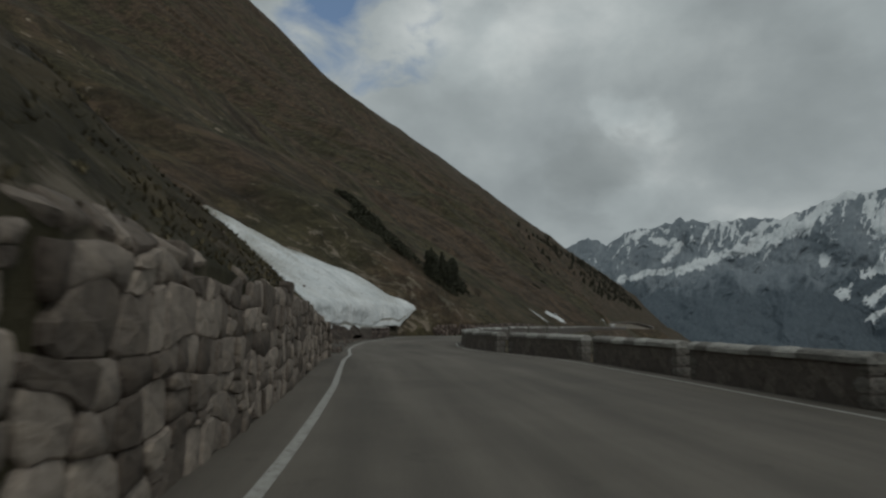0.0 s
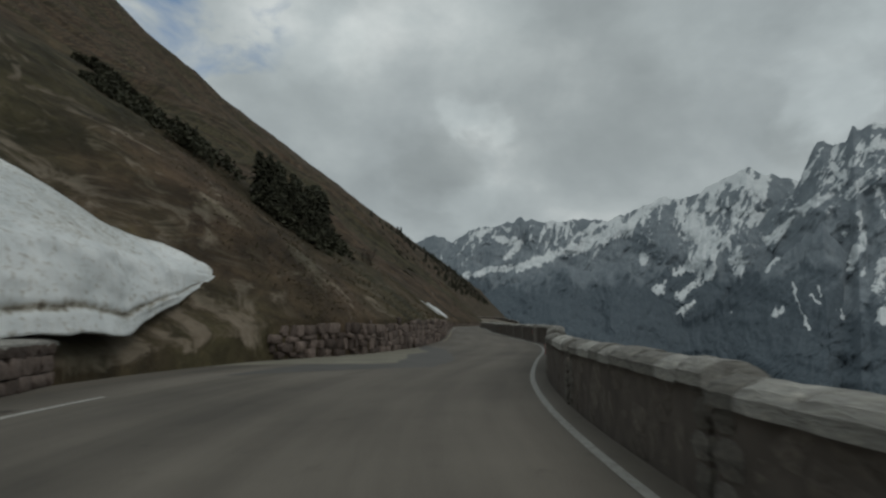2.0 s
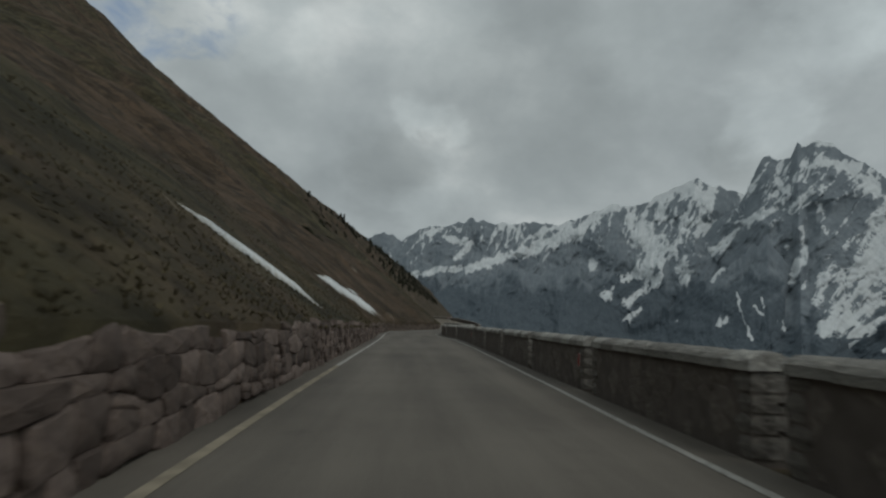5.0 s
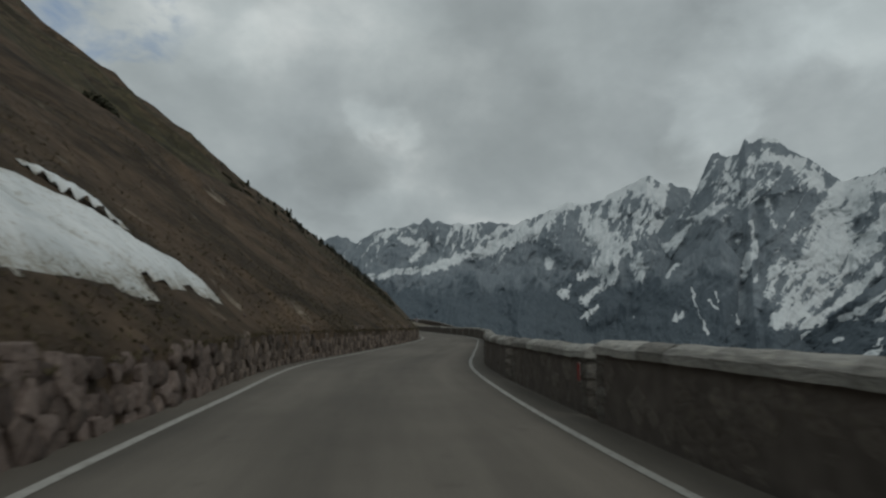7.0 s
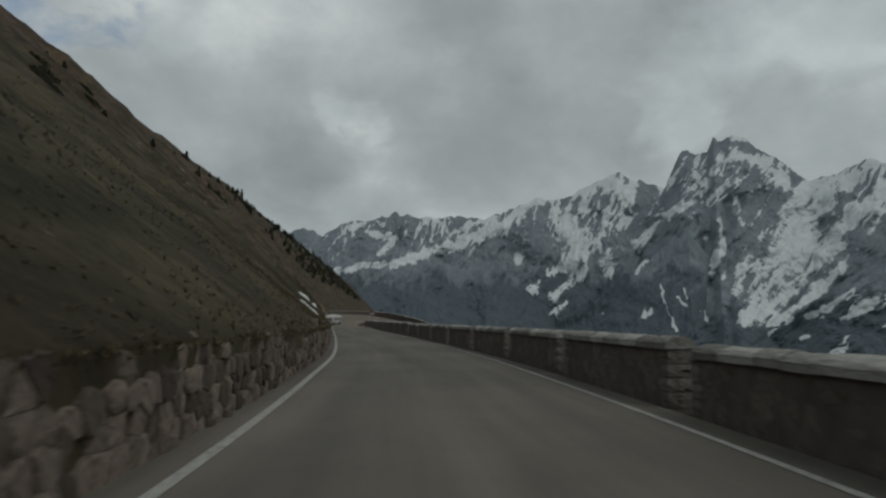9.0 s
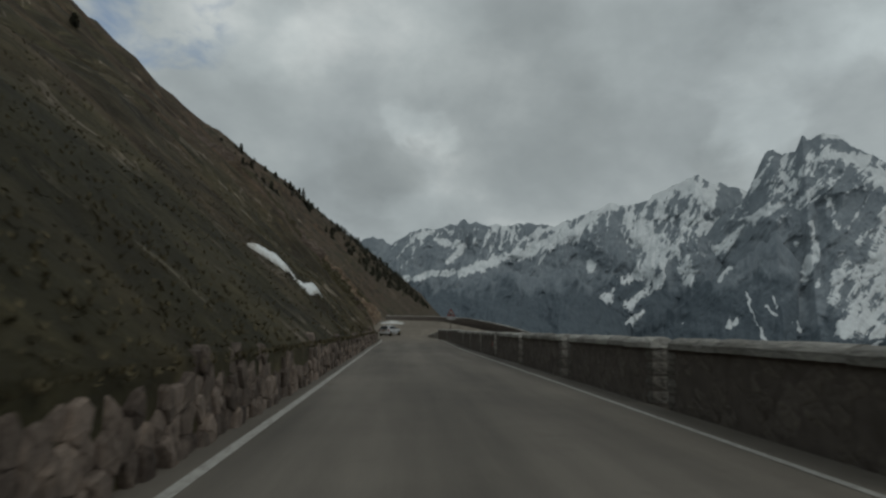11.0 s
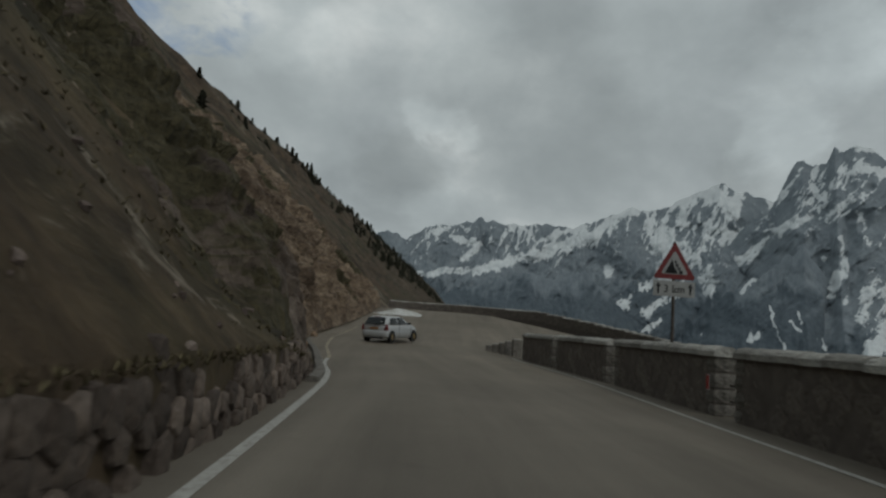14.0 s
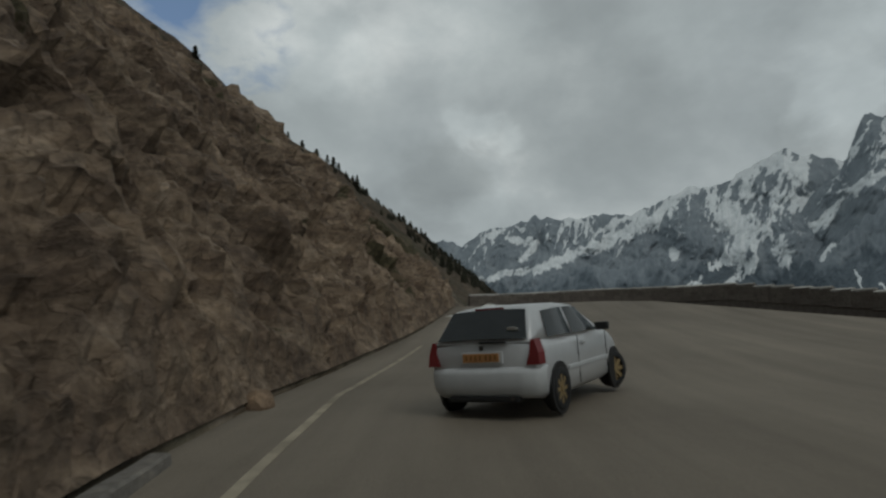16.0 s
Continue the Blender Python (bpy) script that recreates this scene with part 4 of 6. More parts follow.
def build_reflector(m):
    root = empty("reflector", m)
    tagged(root, "small red reflector plate with a white sheet on the parapet", "reflector", "reflectors on the parapet")
    bm = bmesh.new()
    box(bm, (-0.035, -0.035, 0.46), (-0.02, 0.045, 0.72), 0.005)
    part("plate", bm, RED, root, "red reflecting plate")
    bm = bmesh.new()
    box(bm, (-0.022, -0.045, 0.45), (-0.012, 0.055, 0.73), 0.004)
    part("backing", bm, WHITE, root, "white backing sheet")
    return root


def build_gap_rail(m):
    root = empty("gap_rail", m)
    tagged(root, "rusty iron rails closing a gap in the parapet", "railing", "rails in the parapet gaps")
    for z in (0.28, 0.56):
        bm = bmesh.new()
        bmesh.ops.create_cone(bm, cap_ends=True, segments=8, radius1=0.022, radius2=0.022, depth=OPENING + 0.12, matrix=Matrix.Translation((0.3, 0, z)) @ Matrix.Rotation(math.pi / 2, 4, "X"))
        part("bar", bm, IRON, root)
    bm = bmesh.new()
    box(bm, (0.27, -0.025, -0.1), (0.33, 0.025, 0.62), 0.008)
    part("post", bm, IRON, root)
    return root


def build_parapet():
    used = set()
    rail = refl = None
    n = PITCH - OPENING
    at = {k: float(np.interp(k, [q[1] for q in GAPS], [q[0] for q in GAPS])) for k in range(-13, 55)}
    for k in range(-13, 54):
        g, after = at[k], min(at[k + 1], S_STOP + 0.3)
        if after - g < 3:
            break
        mid, length = (g + after) / 2, after - g - OPENING
        want = float(table(mid, HEIGHTS))
        key = min(masters, key=lambda h: abs(h - want))
        m = on_road(mid, float(half(mid)) + 0.36, 0.0)
        dh = (float(half(mid + 2)) - float(half(mid - 2))) / 4
        m = m @ pose(0, 0, 0, 0, 0, -math.degrees(math.atan(dh)))
        if key not in used:
            block = masters[key]
            block.matrix_world = m
            used.add(key)
        else:
            block = copy_thing(masters[key], m)
        block.scale = (1, length / n, 1)
        gm = on_road(g, float(half(g)) + 0.36, 0.0)
        if rail is None:
            rail = build_gap_rail(gm)
        else:
            copy_thing(rail, gm)
        if k in MARKED:
            rm = on_road(g + 0.55, float(half(g + 0.55)) + 0.345, 0.0)
            if refl is None:
                refl = build_reflector(rm)
            else:
                copy_thing(refl, rm)
    for key, ob in masters.items():
        if key not in used:
            for c in list(ob.children_recursive) + [ob]:
                bpy.data.objects.remove(c)


build_parapet()


def retaining_wall(s0, s1, w, h, label, top=1.0, lean=0.03, ragged=0.12, gaps=0.01, proud=0.035, keep=300, mat=None, climb=0.0, tilt=0.5, cells=rubble_cells):
    """Rubble stones standing against the foot of the slope; the ones past keep are joined into one mesh."""
    r = random.Random(int(s0 * 7 + 1000))
    mid = (s0 + s1) / 2
    root = empty("retaining_wall", on_road(mid, -float(half(mid)) - float(table(mid, VERGE))))
    tagged(root, label, "stone wall", kind="structure")
    inv = root.matrix_world.inverted()
    count, allv, allf = 0, [], []
    for a, z, poly in cells(s1 - s0, 3.3, w, h, r):
        s = s0 + a
        limit = float(table(s, BANK)) * top + ragged * float(fbm(s / 1.1, 0.5, 4, 41))
        lying = limit < z < limit + climb * (0.7 + 0.5 * float(fbm(s / 1.7, 4.5, 3, 43)))
        if (z > limit and not lying) or r.random() < gaps:
            continue
        d = -float(half(s)) - float(table(s, VERGE)) + 0.05 - z * lean + r.uniform(0, proud)
        x, y = place(s, d)
        m = inv @ pose(float(x), float(y), float(road_z(s)) + z - 0.04, 0, 0, math.degrees(-heading(s)))
        if lying:
            a0 = float(table(s, SLOPE))
            o = (z - limit) * math.cos(math.radians(a0))
            x, y = place(s, -float(half(s)) - float(table(s, VERGE)) - o)
            up = float(hill_z(np.array([s]), np.array([o]))[0])
            m = inv @ pose(float(x), float(y), float(road_z(s)) + up + 0.02, 0, a0 - 90 + r.uniform(-12, 12), math.degrees(-heading(s)) + r.uniform(-10, 10))
        verts, faces = rubble_stone(poly, a, z, r, tilt, 0.8, 0.22 if cells is course_cells else 0.1)
        if count < keep:
            ob = mesh_object("stone", verts, faces, mat or RUBBLE, root, smooth=r.random() < 0.25)
            ob.matrix_local = m
        else:
            n = len(allv)
            allv += [m @ Vector(v) for v in verts]
            allf += [tuple(n + i for i in f) for f in faces]
        count += 1
    if allv:
        tagged(mesh_object("more_stones", allv, allf, mat or RUBBLE, root), kind="stuff")
    return root


DRY = "dry-stone retaining wall of grey field stones below the slope"
LOW = "low tumbled wall of upright grey stones below the grassy bank"
for a, b in ((-6, 3), (3, 11), (11, 19), (19, 29.5)):
    retaining_wall(a, b, 0.44, 0.29, DRY, 1.03, lean=0.015, ragged=0.15, gaps=0.0, proud=0.05, mat=STONE, climb=0.12, keep=220, tilt=0.5, cells=course_cells)
for a, b in ((63, 74), (74, 85), (85, 96)):
    retaining_wall(a, b, 0.60, 0.28, DRY, 0.97, ragged=0.06, gaps=0.0, proud=0.06, tilt=0.5, cells=course_cells)
for a, b in ((96, 114), (114, 134)):
    retaining_wall(a, b, 0.56, 0.28, DRY, 0.96, ragged=0.12, proud=0.07, cells=course_cells)
for a, b in ((134, 148), (148, 160), (160, 173), (173, 186)):
    retaining_wall(a, b, 0.36, 0.24, "tumbled rubble wall of grey stones along the verge", 1.0, lean=0.05, ragged=0.14, gaps=0.08, proud=0.1, keep=120, tilt=0.9)
for a in range(186, 351, 15):
    retaining_wall(a, a + 15, 0.25, 0.27, LOW, 0.88, lean=0.10, ragged=0.4, gaps=0.1, proud=0.09, keep=84, mat=SLAB, tilt=0.9)


# ---- the hairpin: stub pillars and the outer wall ----
def build_pillar(m, h, w):
    root = empty("stub_pillar", m)
    tagged(root, "short square stone pillar stepping down past the parapet end", "pillar", "stub pillars at the parapet end")
    bm = bmesh.new()
    box(bm, (-w / 2, -w / 2, -0.15), (w / 2, w / 2, h), 0.025)
    for v in bm.verts:
        v.co += Vector([rng.uniform(-0.008, 0.008) for _ in range(3)])
    part("shaft", bm, QUOIN, root)
    bm = bmesh.new()
    box(bm, (-w / 2 - 0.015, -w / 2 - 0.015, h - 0.02), (w / 2 + 0.015, w / 2 + 0.015, h + 0.035), 0.015)
    part("top_slab", bm, CAPSTONE, root)
    return root


for k, (h, w) in enumerate(((0.86, 0.42), (0.7, 0.38), (0.56, 0.33), (0.42, 0.32), (0.27, 0.3))):
    s = S_STOP + 0.6 + 0.78 * k
    build_pillar(on_road(s, float(half(S_STOP)) + 0.5 - 0.22 * k, 0, rng.uniform(-5, 5)), h, w)

OUTER = [(102.0, 387.8), (106.0, 387.0), (110.8, 384.0), (115.0, 378.5), (117.8, 371.0), (118.2, 362.0), (116.0, 353.0), (111.5, 345.0)]


def build_outer_wall():
    _, c = smooth_line(OUTER, 1.0)
    root = empty("outer_wall", pose(c[0, 0], c[0, 1], 0))
    tagged(root, "low brown masonry wall round the outside of the hairpin", "wall", kind="structure")
    h = np.arctan2(np.gradient(c[:, 1]), np.gradient(c[:, 0]))
    r = random.Random(77)
    for k in range(len(c) - 1):
        s = nearest_s(*c[k])
        px, py = place(s, 0.0)
        z = float(road_z(s, math.hypot(c[k, 0] - px, c[k, 1] - py) if c[k, 0] > px else 0.0))
        m = pose(c[k, 0] - c[0, 0], c[k, 1] - c[0, 1], z, 0, 0, math.degrees(h[k]))
        bm = bmesh.new()
        box(bm, (-0.05, -0.2, -1.0), (1.06, 0.24, 0.84))
        ob = part("wall_core", bm, MORTAR, root)
        ob.matrix_local = m
        for y, zz, w, hh in courses(1.0, 0.86, 0.42, 0.25, r):
            o = new("stone", r.choice(BLOCKS))
            o.parent = root
            o.matrix_local = m @ Matrix.Translation((y, -0.19, zz)) @ Matrix.Diagonal((w, 0.12, hh * 0.97, 1))
        o = new("capstone", r.choice(CAPS))
        o.parent = root
        o.matrix_local = m @ Matrix.Translation((0.5, 0.02, 0.88)) @ Matrix.Rotation(math.pi / 2, 4, "Z") @ Matrix.Diagonal((0.54, 1.0, 0.16, 1))


build_outer_wall()


def build_culvert_wall():
    """A squat masonry block at the mouth of the gully."""
    a, c = Vector(place(47.5, -float(half(47.5)) - 0.75)), Vector(place(55.5, -float(half(55.5)) - 2.5))
    way = c - a
    root = empty("culvert_wall", pose(a.x, a.y, 0, 0, 0, math.degrees(math.atan2(way.y, way.x))))
    tagged(root, "squat masonry headwall under the overhanging snow", "stone wall")
    bm = bmesh.new()
    box(bm, (0.0, 0.0, -0.2), (way.length, 0.9, 0.78), 0.03)
    part("core", bm, MORTAR, root)
    r = random.Random(9)
    for y, z, w, hh in courses(way.length, 0.8, 0.42, 0.26, r):
        stone(FIELD, "stone", root, (y, -0.02, z), (w, 0.16, hh), (0, 0, r.uniform(-0.05, 0.05)), r)
    x = 0.1
    while x < way.length:
        w = r.uniform(0.4, 0.9)
        stone(CAPS, "capstone", root, (x + w / 2, 0.4, 0.83), (0.95, w, 0.16), (0, 0, math.pi / 2), r)
        x += w


build_culvert_wall()


# ---- the hillside: snow, cliff, shrubs, trees ----
def hill_point(s, o, up=0.0):
    d = -(float(half(s)) + float(table(s, VERGE))) - o
    x, y = place(s, d, 0.0 if o < 12 else o * 1.2)
    return Vector((float(x), float(y), float(road_z(s)) + float(hill_z(np.array([float(s)]), np.array([float(o)]))[0]) + up))


def hill_grid(s, o, up):
    """Points on the slope for arrays of one shape, raised by up."""
    d = -(half(s) + table(s, VERGE)) - o
    x, y = place(s, d)
    return np.stack([x, y, road_z(s) + hill_z(s, o) + up], -1)


def build_snow_bank():
    """Old avalanche snow: a cut icy face over the gravel verge, and a long dirty ramp up the gully behind it."""
    s = np.linspace(27.5, 62.8, 260)
    foot = table(s, [(27.5, 0.5), (32, 1.6), (37, 1.8), (42, 1.3), (46, 0.5), (50, -0.1), (54, -0.5), (57, -0.2), (60, 0.6), (62.8, 1.9)])
    low = table(s, [(27.5, -0.2), (33, 0.0), (37, 0.08), (41, 0.12), (44, 0.35), (50, 0.6), (54, 0.8), (58, 1.05), (60.5, 1.7), (62.8, 2.62)])
    brow = table(s, [(27.5, 1.0), (31, 2.0), (37, 2.8), (44, 2.85), (50, 3.0), (54, 3.1), (57, 3.05), (60, 2.9), (62.8, 2.7)])
    reach = table(s, [(27.5, 11.0), (34, 17.5), (45, 18.0), (52, 13.6), (57, 8.6), (60, 5.6), (61.8, 3.6), (62.8, 2.5)])
    fade = np.clip((62.8 - s) / 6, 0, 1)
    low = low + fbm(s / 2.4, s * 0 + 3, 4, 52) * 0.2 * fade * np.clip((s - 33) / 4, 0, 1)
    foot = foot + fbm(s / 3.0, s * 0, 4, 51) * 0.25 * fade
    root = empty("snow_bank", Matrix.Translation(hill_point(45, 0)))
    tagged(root, "large dirty old snow bank filling a gully by the verge", "snow bank")
    base = Vector(root.matrix_world.translation)

    def row(o, z):
        x, y = place(s, -(half(s) + table(s, VERGE)) - o)
        return np.stack([x - base.x, y - base.y, road_z(s) + z - base.z], -1)

    rows, dirt = [], []
    for off, v in ((1.6, 0.1), (0.7, 0.05), (0.15, 0.0)):
        rows.append(row(foot + off, low + v))
        dirt.append(0.75 + 0 * s)
    n = 30
    seam = 0.2 + 0.09 * fbm(s / 3.2, s * 0 + 5, 3, 59) + 0.05 * np.sin(s / 1.7)
    for j in range(n + 1):
        v = j / n
        z = low + (brow - low) * v
        flute = fbm(s / 0.55, z * 0.22, 4, 53) * 0.05 + fbm(s / 1.9, z / 1.3, 4, 54) * 0.20 + np.abs(fbm(s / 4.0, z / 2.0, 3, 56)) * 0.16
        groove = np.exp(-(((v - seam) / 0.035) ** 2))
        o = foot + (0.1 + v * 0.35 + 0.5 * v**8) * (0.1 + 0.9 * fade) - flute * fade * np.clip(v * 6, 0.3, 1) + groove * 0.10 * fade - 0.12 * fade * np.clip(0.15 - v, 0, 1) * 6
        rows.append(row(o, z))
        run = np.clip(fbm(s / 0.5, z * 0.12, 3, 62), 0, 1)
        dirt.append(0.04 + 0.75 * groove * np.clip(fbm(s / 1.5, s * 0, 3, 63) + 0.7, 0, 1) + run * (0.28 * np.clip((46 - s) / 10, 0.15, 1)) + 0.3 * np.clip(0.06 - v, 0, 1) * 10)
    face = np.stack(rows, 1)
    part_face = mesh_object("cut_face", face.reshape(-1, 3), grid_faces(len(s), face.shape[1]), SNOW, root, smooth=True, attrs={"dirt": np.clip(np.stack(dirt, 1), 0, 1).ravel()})
    tagged(part_face, "upright cut face of pale icy snow")
    rows, dirt, n = [rows[-1]], [dirt[-1]], 44
    o0 = foot + 0.95 * (0.1 + 0.9 * fade)
    crest = reach + fbm(s / 2.2, s * 0 + 9, 4, 55) * 0.6 * fade
    for j in range(1, n + 1):
        u = j / n
        o = o0 + np.maximum(crest - o0, 0.1) * u
        ground = hill_grid(s, np.maximum(o, 0), 0)[:, 2] - road_z(s)
        top = hill_grid(s, np.maximum(crest, 0), 0)[:, 2] - road_z(s)
        line = brow + (top - brow) * u + 0.55 * math.sin(math.pi * u) * fade
        x, y = place(s, -(half(s) + table(s, VERGE)) - o)
        lump = (fbm(x / 0.7, y / 0.7, 4, 57) * 0.05 + fbm(x / 3, y / 3, 3, 58) * 0.12) * fade * min(1, 3 * (1 - u))
        z = np.maximum(line, ground + 0.26 * (1 - u**6)) + lump - (0.3 if j == n else 0)
        rows.append(row(o, z))
        dirt.append(0.10 + 0.7 * u**5 + 0.55 * np.clip((49 - s) / 14, 0, 1) * np.clip(u * 5, 0.4, 1) + 0.2 * fbm(x / 2.5, y / 2.5, 3, 64))
    v = np.stack(rows, 1)
    part_slope = mesh_object("snow_slope", v.reshape(-1, 3), grid_faces(len(s), v.shape[1]), SNOW, root, smooth=True, attrs={"dirt": np.clip(np.stack(dirt, 1), 0, 1).ravel()})
    tagged(part_slope, "sloping snow strewn with dirt and grit")
    v = v + np.array(base)
    # clods and stones that have rolled on to it
    r = random.Random(33)
    cv, cf = [], []
    for _ in range(1500):
        i, j = int(min(r.random() ** 1.8, 0.99) * 200) + 3, r.randrange(2, v.shape[1] - 2)
        w = r.random()
        p = Vector(v[i, j] * (1 - w) + v[i + 1, j + 1] * w)
        k = r.uniform(0.025, 0.085) if r.random() < 0.99 else 0.2
        mm = pose(*p, r.uniform(0, 360), r.uniform(0, 360), 0) @ Matrix.Diagonal((k, k * r.uniform(0.6, 1.4), k * 0.6, 1))
        me = r.choice(FIELD)
        n = len(cv)
        cv += [mm @ q.co for q in me.vertices]
        cf += [tuple(n + m for m in q.vertices) for q in me.polygons]
    tagged(mesh_object("clods", cv, cf, RUBBLE), "dark clods and stones lying on the old snow", "clods", kind="stuff")


build_snow_bank()


def snow_patch(blobs, seed, label, step=0.16, thick=0.22, eaten=0.24):
    """A thin remnant of snow lying on the slope: the union of tilted ovals (s, o, half length, half width, turn), edges eaten by noise."""
    b = np.array(blobs, float)
    lo, hi = (b[:, :2] - b[:, 2:3] - 0.6).min(0), (b[:, :2] + b[:, 2:3] + 0.6).max(0)
    s, o = np.meshgrid(np.arange(lo[0], hi[0], step), np.arange(max(lo[1], 0.05), hi[1], step), indexing="ij")
    f = np.full(s.shape, -9.0)
    for cs, co, a, w, turn in b:
        c, n = math.cos(radians(turn)), math.sin(radians(turn))
        u, v = (s - cs) * c + (o - co) * n, -(s - cs) * n + (o - co) * c
        f = np.maximum(f, 1 - np.sqrt((u / a) ** 2 + (v / w) ** 2))
    f = f + fbm(s / 1.6, o / 0.9, 5, seed) * eaten
    up = np.clip(f * 2.2, -0.5, 1) * thick
    p = hill_grid(s, o, up)
    keep = f > -0.04
    idx = -np.ones(s.shape, int)
    idx[keep] = np.arange(keep.sum())
    q = [(idx[i, j], idx[i + 1, j], idx[i + 1, j + 1], idx[i, j + 1]) for i in range(s.shape[0] - 1) for j in range(s.shape[1] - 1)
         if keep[i, j] and keep[i + 1, j] and keep[i + 1, j + 1] and keep[i, j + 1]]
    if not q:
        return
    ob = mesh_object("snow_patch", p[keep], q, SNOW, smooth=True, attrs={"dirt": np.clip(0.55 - f[keep] * 1.4, 0, 0.6)})
    tagged(ob, label, "snow patch")


snow_patch([(181.0, 2.75, 5.5, 1.4, -14), (177.0, 3.5, 3.6, 1.2, -16), (187.2, 2.3, 4.2, 1.0, -13), (188.2, 3.6, 1.8, 0.35, -25)], 3,
           "melting snow patch on the brown grassy slope")
snow_patch([(169.6, 3.7, 2.0, 0.6, -24)], 4, "small melting snow patch on the grassy slope", 0.1)
snow_patch([(306.5, 2.9, 2.8, 0.5, -16), (309.4, 2.1, 1.9, 0.3, -22)], 5, "narrow tongue of melting snow on the bank", 0.07, 0.2, 0.1)
snow_patch([(139, 2.6, 3.4, 0.7, -30)], 6, "small leftover snow patch above the wall", 0.12)
snow_patch([(270, 1.15, 1.7, 0.3, -22)], 7, "thin strip of leftover snow on the bank", 0.1, 0.14)


def build_heap(name, s0, d0, ls, ld, hgt, mat, seed, label, category, dirt=0.3, steep=1.0):
    """A low uneven heap lying on the road's edge."""
    u, v = np.meshgrid(np.linspace(-1, 1, 40), np.linspace(-1, 1, 30), indexing="ij")
    q = np.sqrt(u**2 + v**2) + fbm(u * 2.2, v * 2.2, 4, seed) * 0.22
    s, d = s0 + u * ls, d0 + v * ld
    x, y = place(s, d)
    z = road_z(s, d) + np.where(q > 1, np.maximum(1 - q, -0.12), np.clip(1 - q, 0, 1) ** steep) * hgt * (1 + fbm(u * 3, v * 3, 4, seed + 1) * 0.4)
    p = np.stack([x, y, z], -1)
    ob = mesh_object(name, p.reshape(-1, 3), grid_faces(*u.shape), mat, smooth=True, attrs={"dirt": np.full(u.size, dirt), "rock": np.full(u.size, 0.2), "along": s.ravel(), "up": (d + z).ravel()})
    return tagged(ob, label, category)


build_heap("snow_heap", 395.5, -3.2, 1.4, 2.3, 0.46, SNOW, 8, "low heap of leftover snow beside the outer wall", "snow heap")
build_heap("soil_mound", 46.4, -6.0, 4.4, 1.25, 1.0, SOIL, 15, "dark soil mound under the edge of the snow", "soil mound", steep=0.55)
build_heap("soil_mound", 37.5, -6.6, 3.6, 0.7, 0.42, SOIL, 17, "dark soil mound under the edge of the snow", "soil mound", steep=0.7)


def build_lump(name, s, d, z, size, mat, seed, label, category):
    """A rounded, broken lump of old snow."""
    bm = bmesh.new()
    bmesh.ops.create_icosphere(bm, subdivisions=4, radius=0.5)
    for v in bm.verts:
        q = v.co.normalized()
        k = 1 + noise.noise(q * 1.6 + Vector((seed, 0, 0))) * 0.35 + noise.noise(q * 5 + Vector((0, seed, 0))) * 0.07
        v.co = Vector((q.x * size[0], q.y * size[1], max(q.z, -0.75) * size[2])) * k * 0.5
    ob = part(name, bm, mat, smooth=True)
    x, y = place(s, d)
    ob.matrix_world = pose(float(x), float(y), z, 0, 0, math.degrees(-heading(s)))
    tagged(ob, label, category)


build_lump("snow_block", 30.1, -5.75, 0.95, (1.5, 1.5, 0.95), SNOW, 3, "overhanging block of old snow resting on boulders", "snow block")
build_lump("snow_block", 28.2, -4.4, 0.26, (0.6, 0.75, 0.65), SNOW, 7, "broken-off block of dirty snow at the wall's end", "snow block")
sv = np.arange(26, 53, 0.5)
verge_in = -half(sv) + table(sv, [(26, -0.2), (34, -0.25), (42, 0.1), (48, 0.0), (52, -0.5)]) + fbm(sv / 1.2, sv * 0, 4, 87) * 0.12
tagged(strip("gravel_verge", sv, -half(sv) - table(sv, VERGE) - np.interp(sv, [26, 31, 34, 46, 50], [-0.1, 0.6, 2.0, 1.8, 0.0]), verge_in, 0.008, GRAVEL, 6), "dark gravel verge below the snow bank", "verge", kind="structure")


def build_gravel():
    """Loose stones and clods on the verge."""
    r = random.Random(91)
    verts, faces = [], []
    for _ in range(900):
        s = r.uniform(26.5, 50)
        d = r.uniform(-float(half(s)) - float(table(s, VERGE)) - float(np.interp(s, [26, 31, 34, 46, 50], [0.0, 0.4, 1.6, 1.2, 0.0])), -float(half(s)) - 0.3)
        k = r.uniform(0.02, 0.09) if r.random() < 0.96 else r.uniform(0.1, 0.2)
        x, y = place(s, d)
        me = r.choice(FIELD)
        mm = pose(float(x), float(y), float(road_z(s)) + k * 0.2, r.uniform(0, 360), r.uniform(0, 360), 0) @ Matrix.Diagonal((k, k * r.uniform(0.6, 1.3), k * 0.7, 1))
        n = len(verts)
        verts += [mm @ v.co for v in me.vertices]
        faces += [tuple(n + i for i in q.vertices) for q in me.polygons]
    tagged(mesh_object("loose_gravel", verts, faces, SLAB), "loose stones on the gravel verge", "gravel", kind="stuff")


build_gravel()


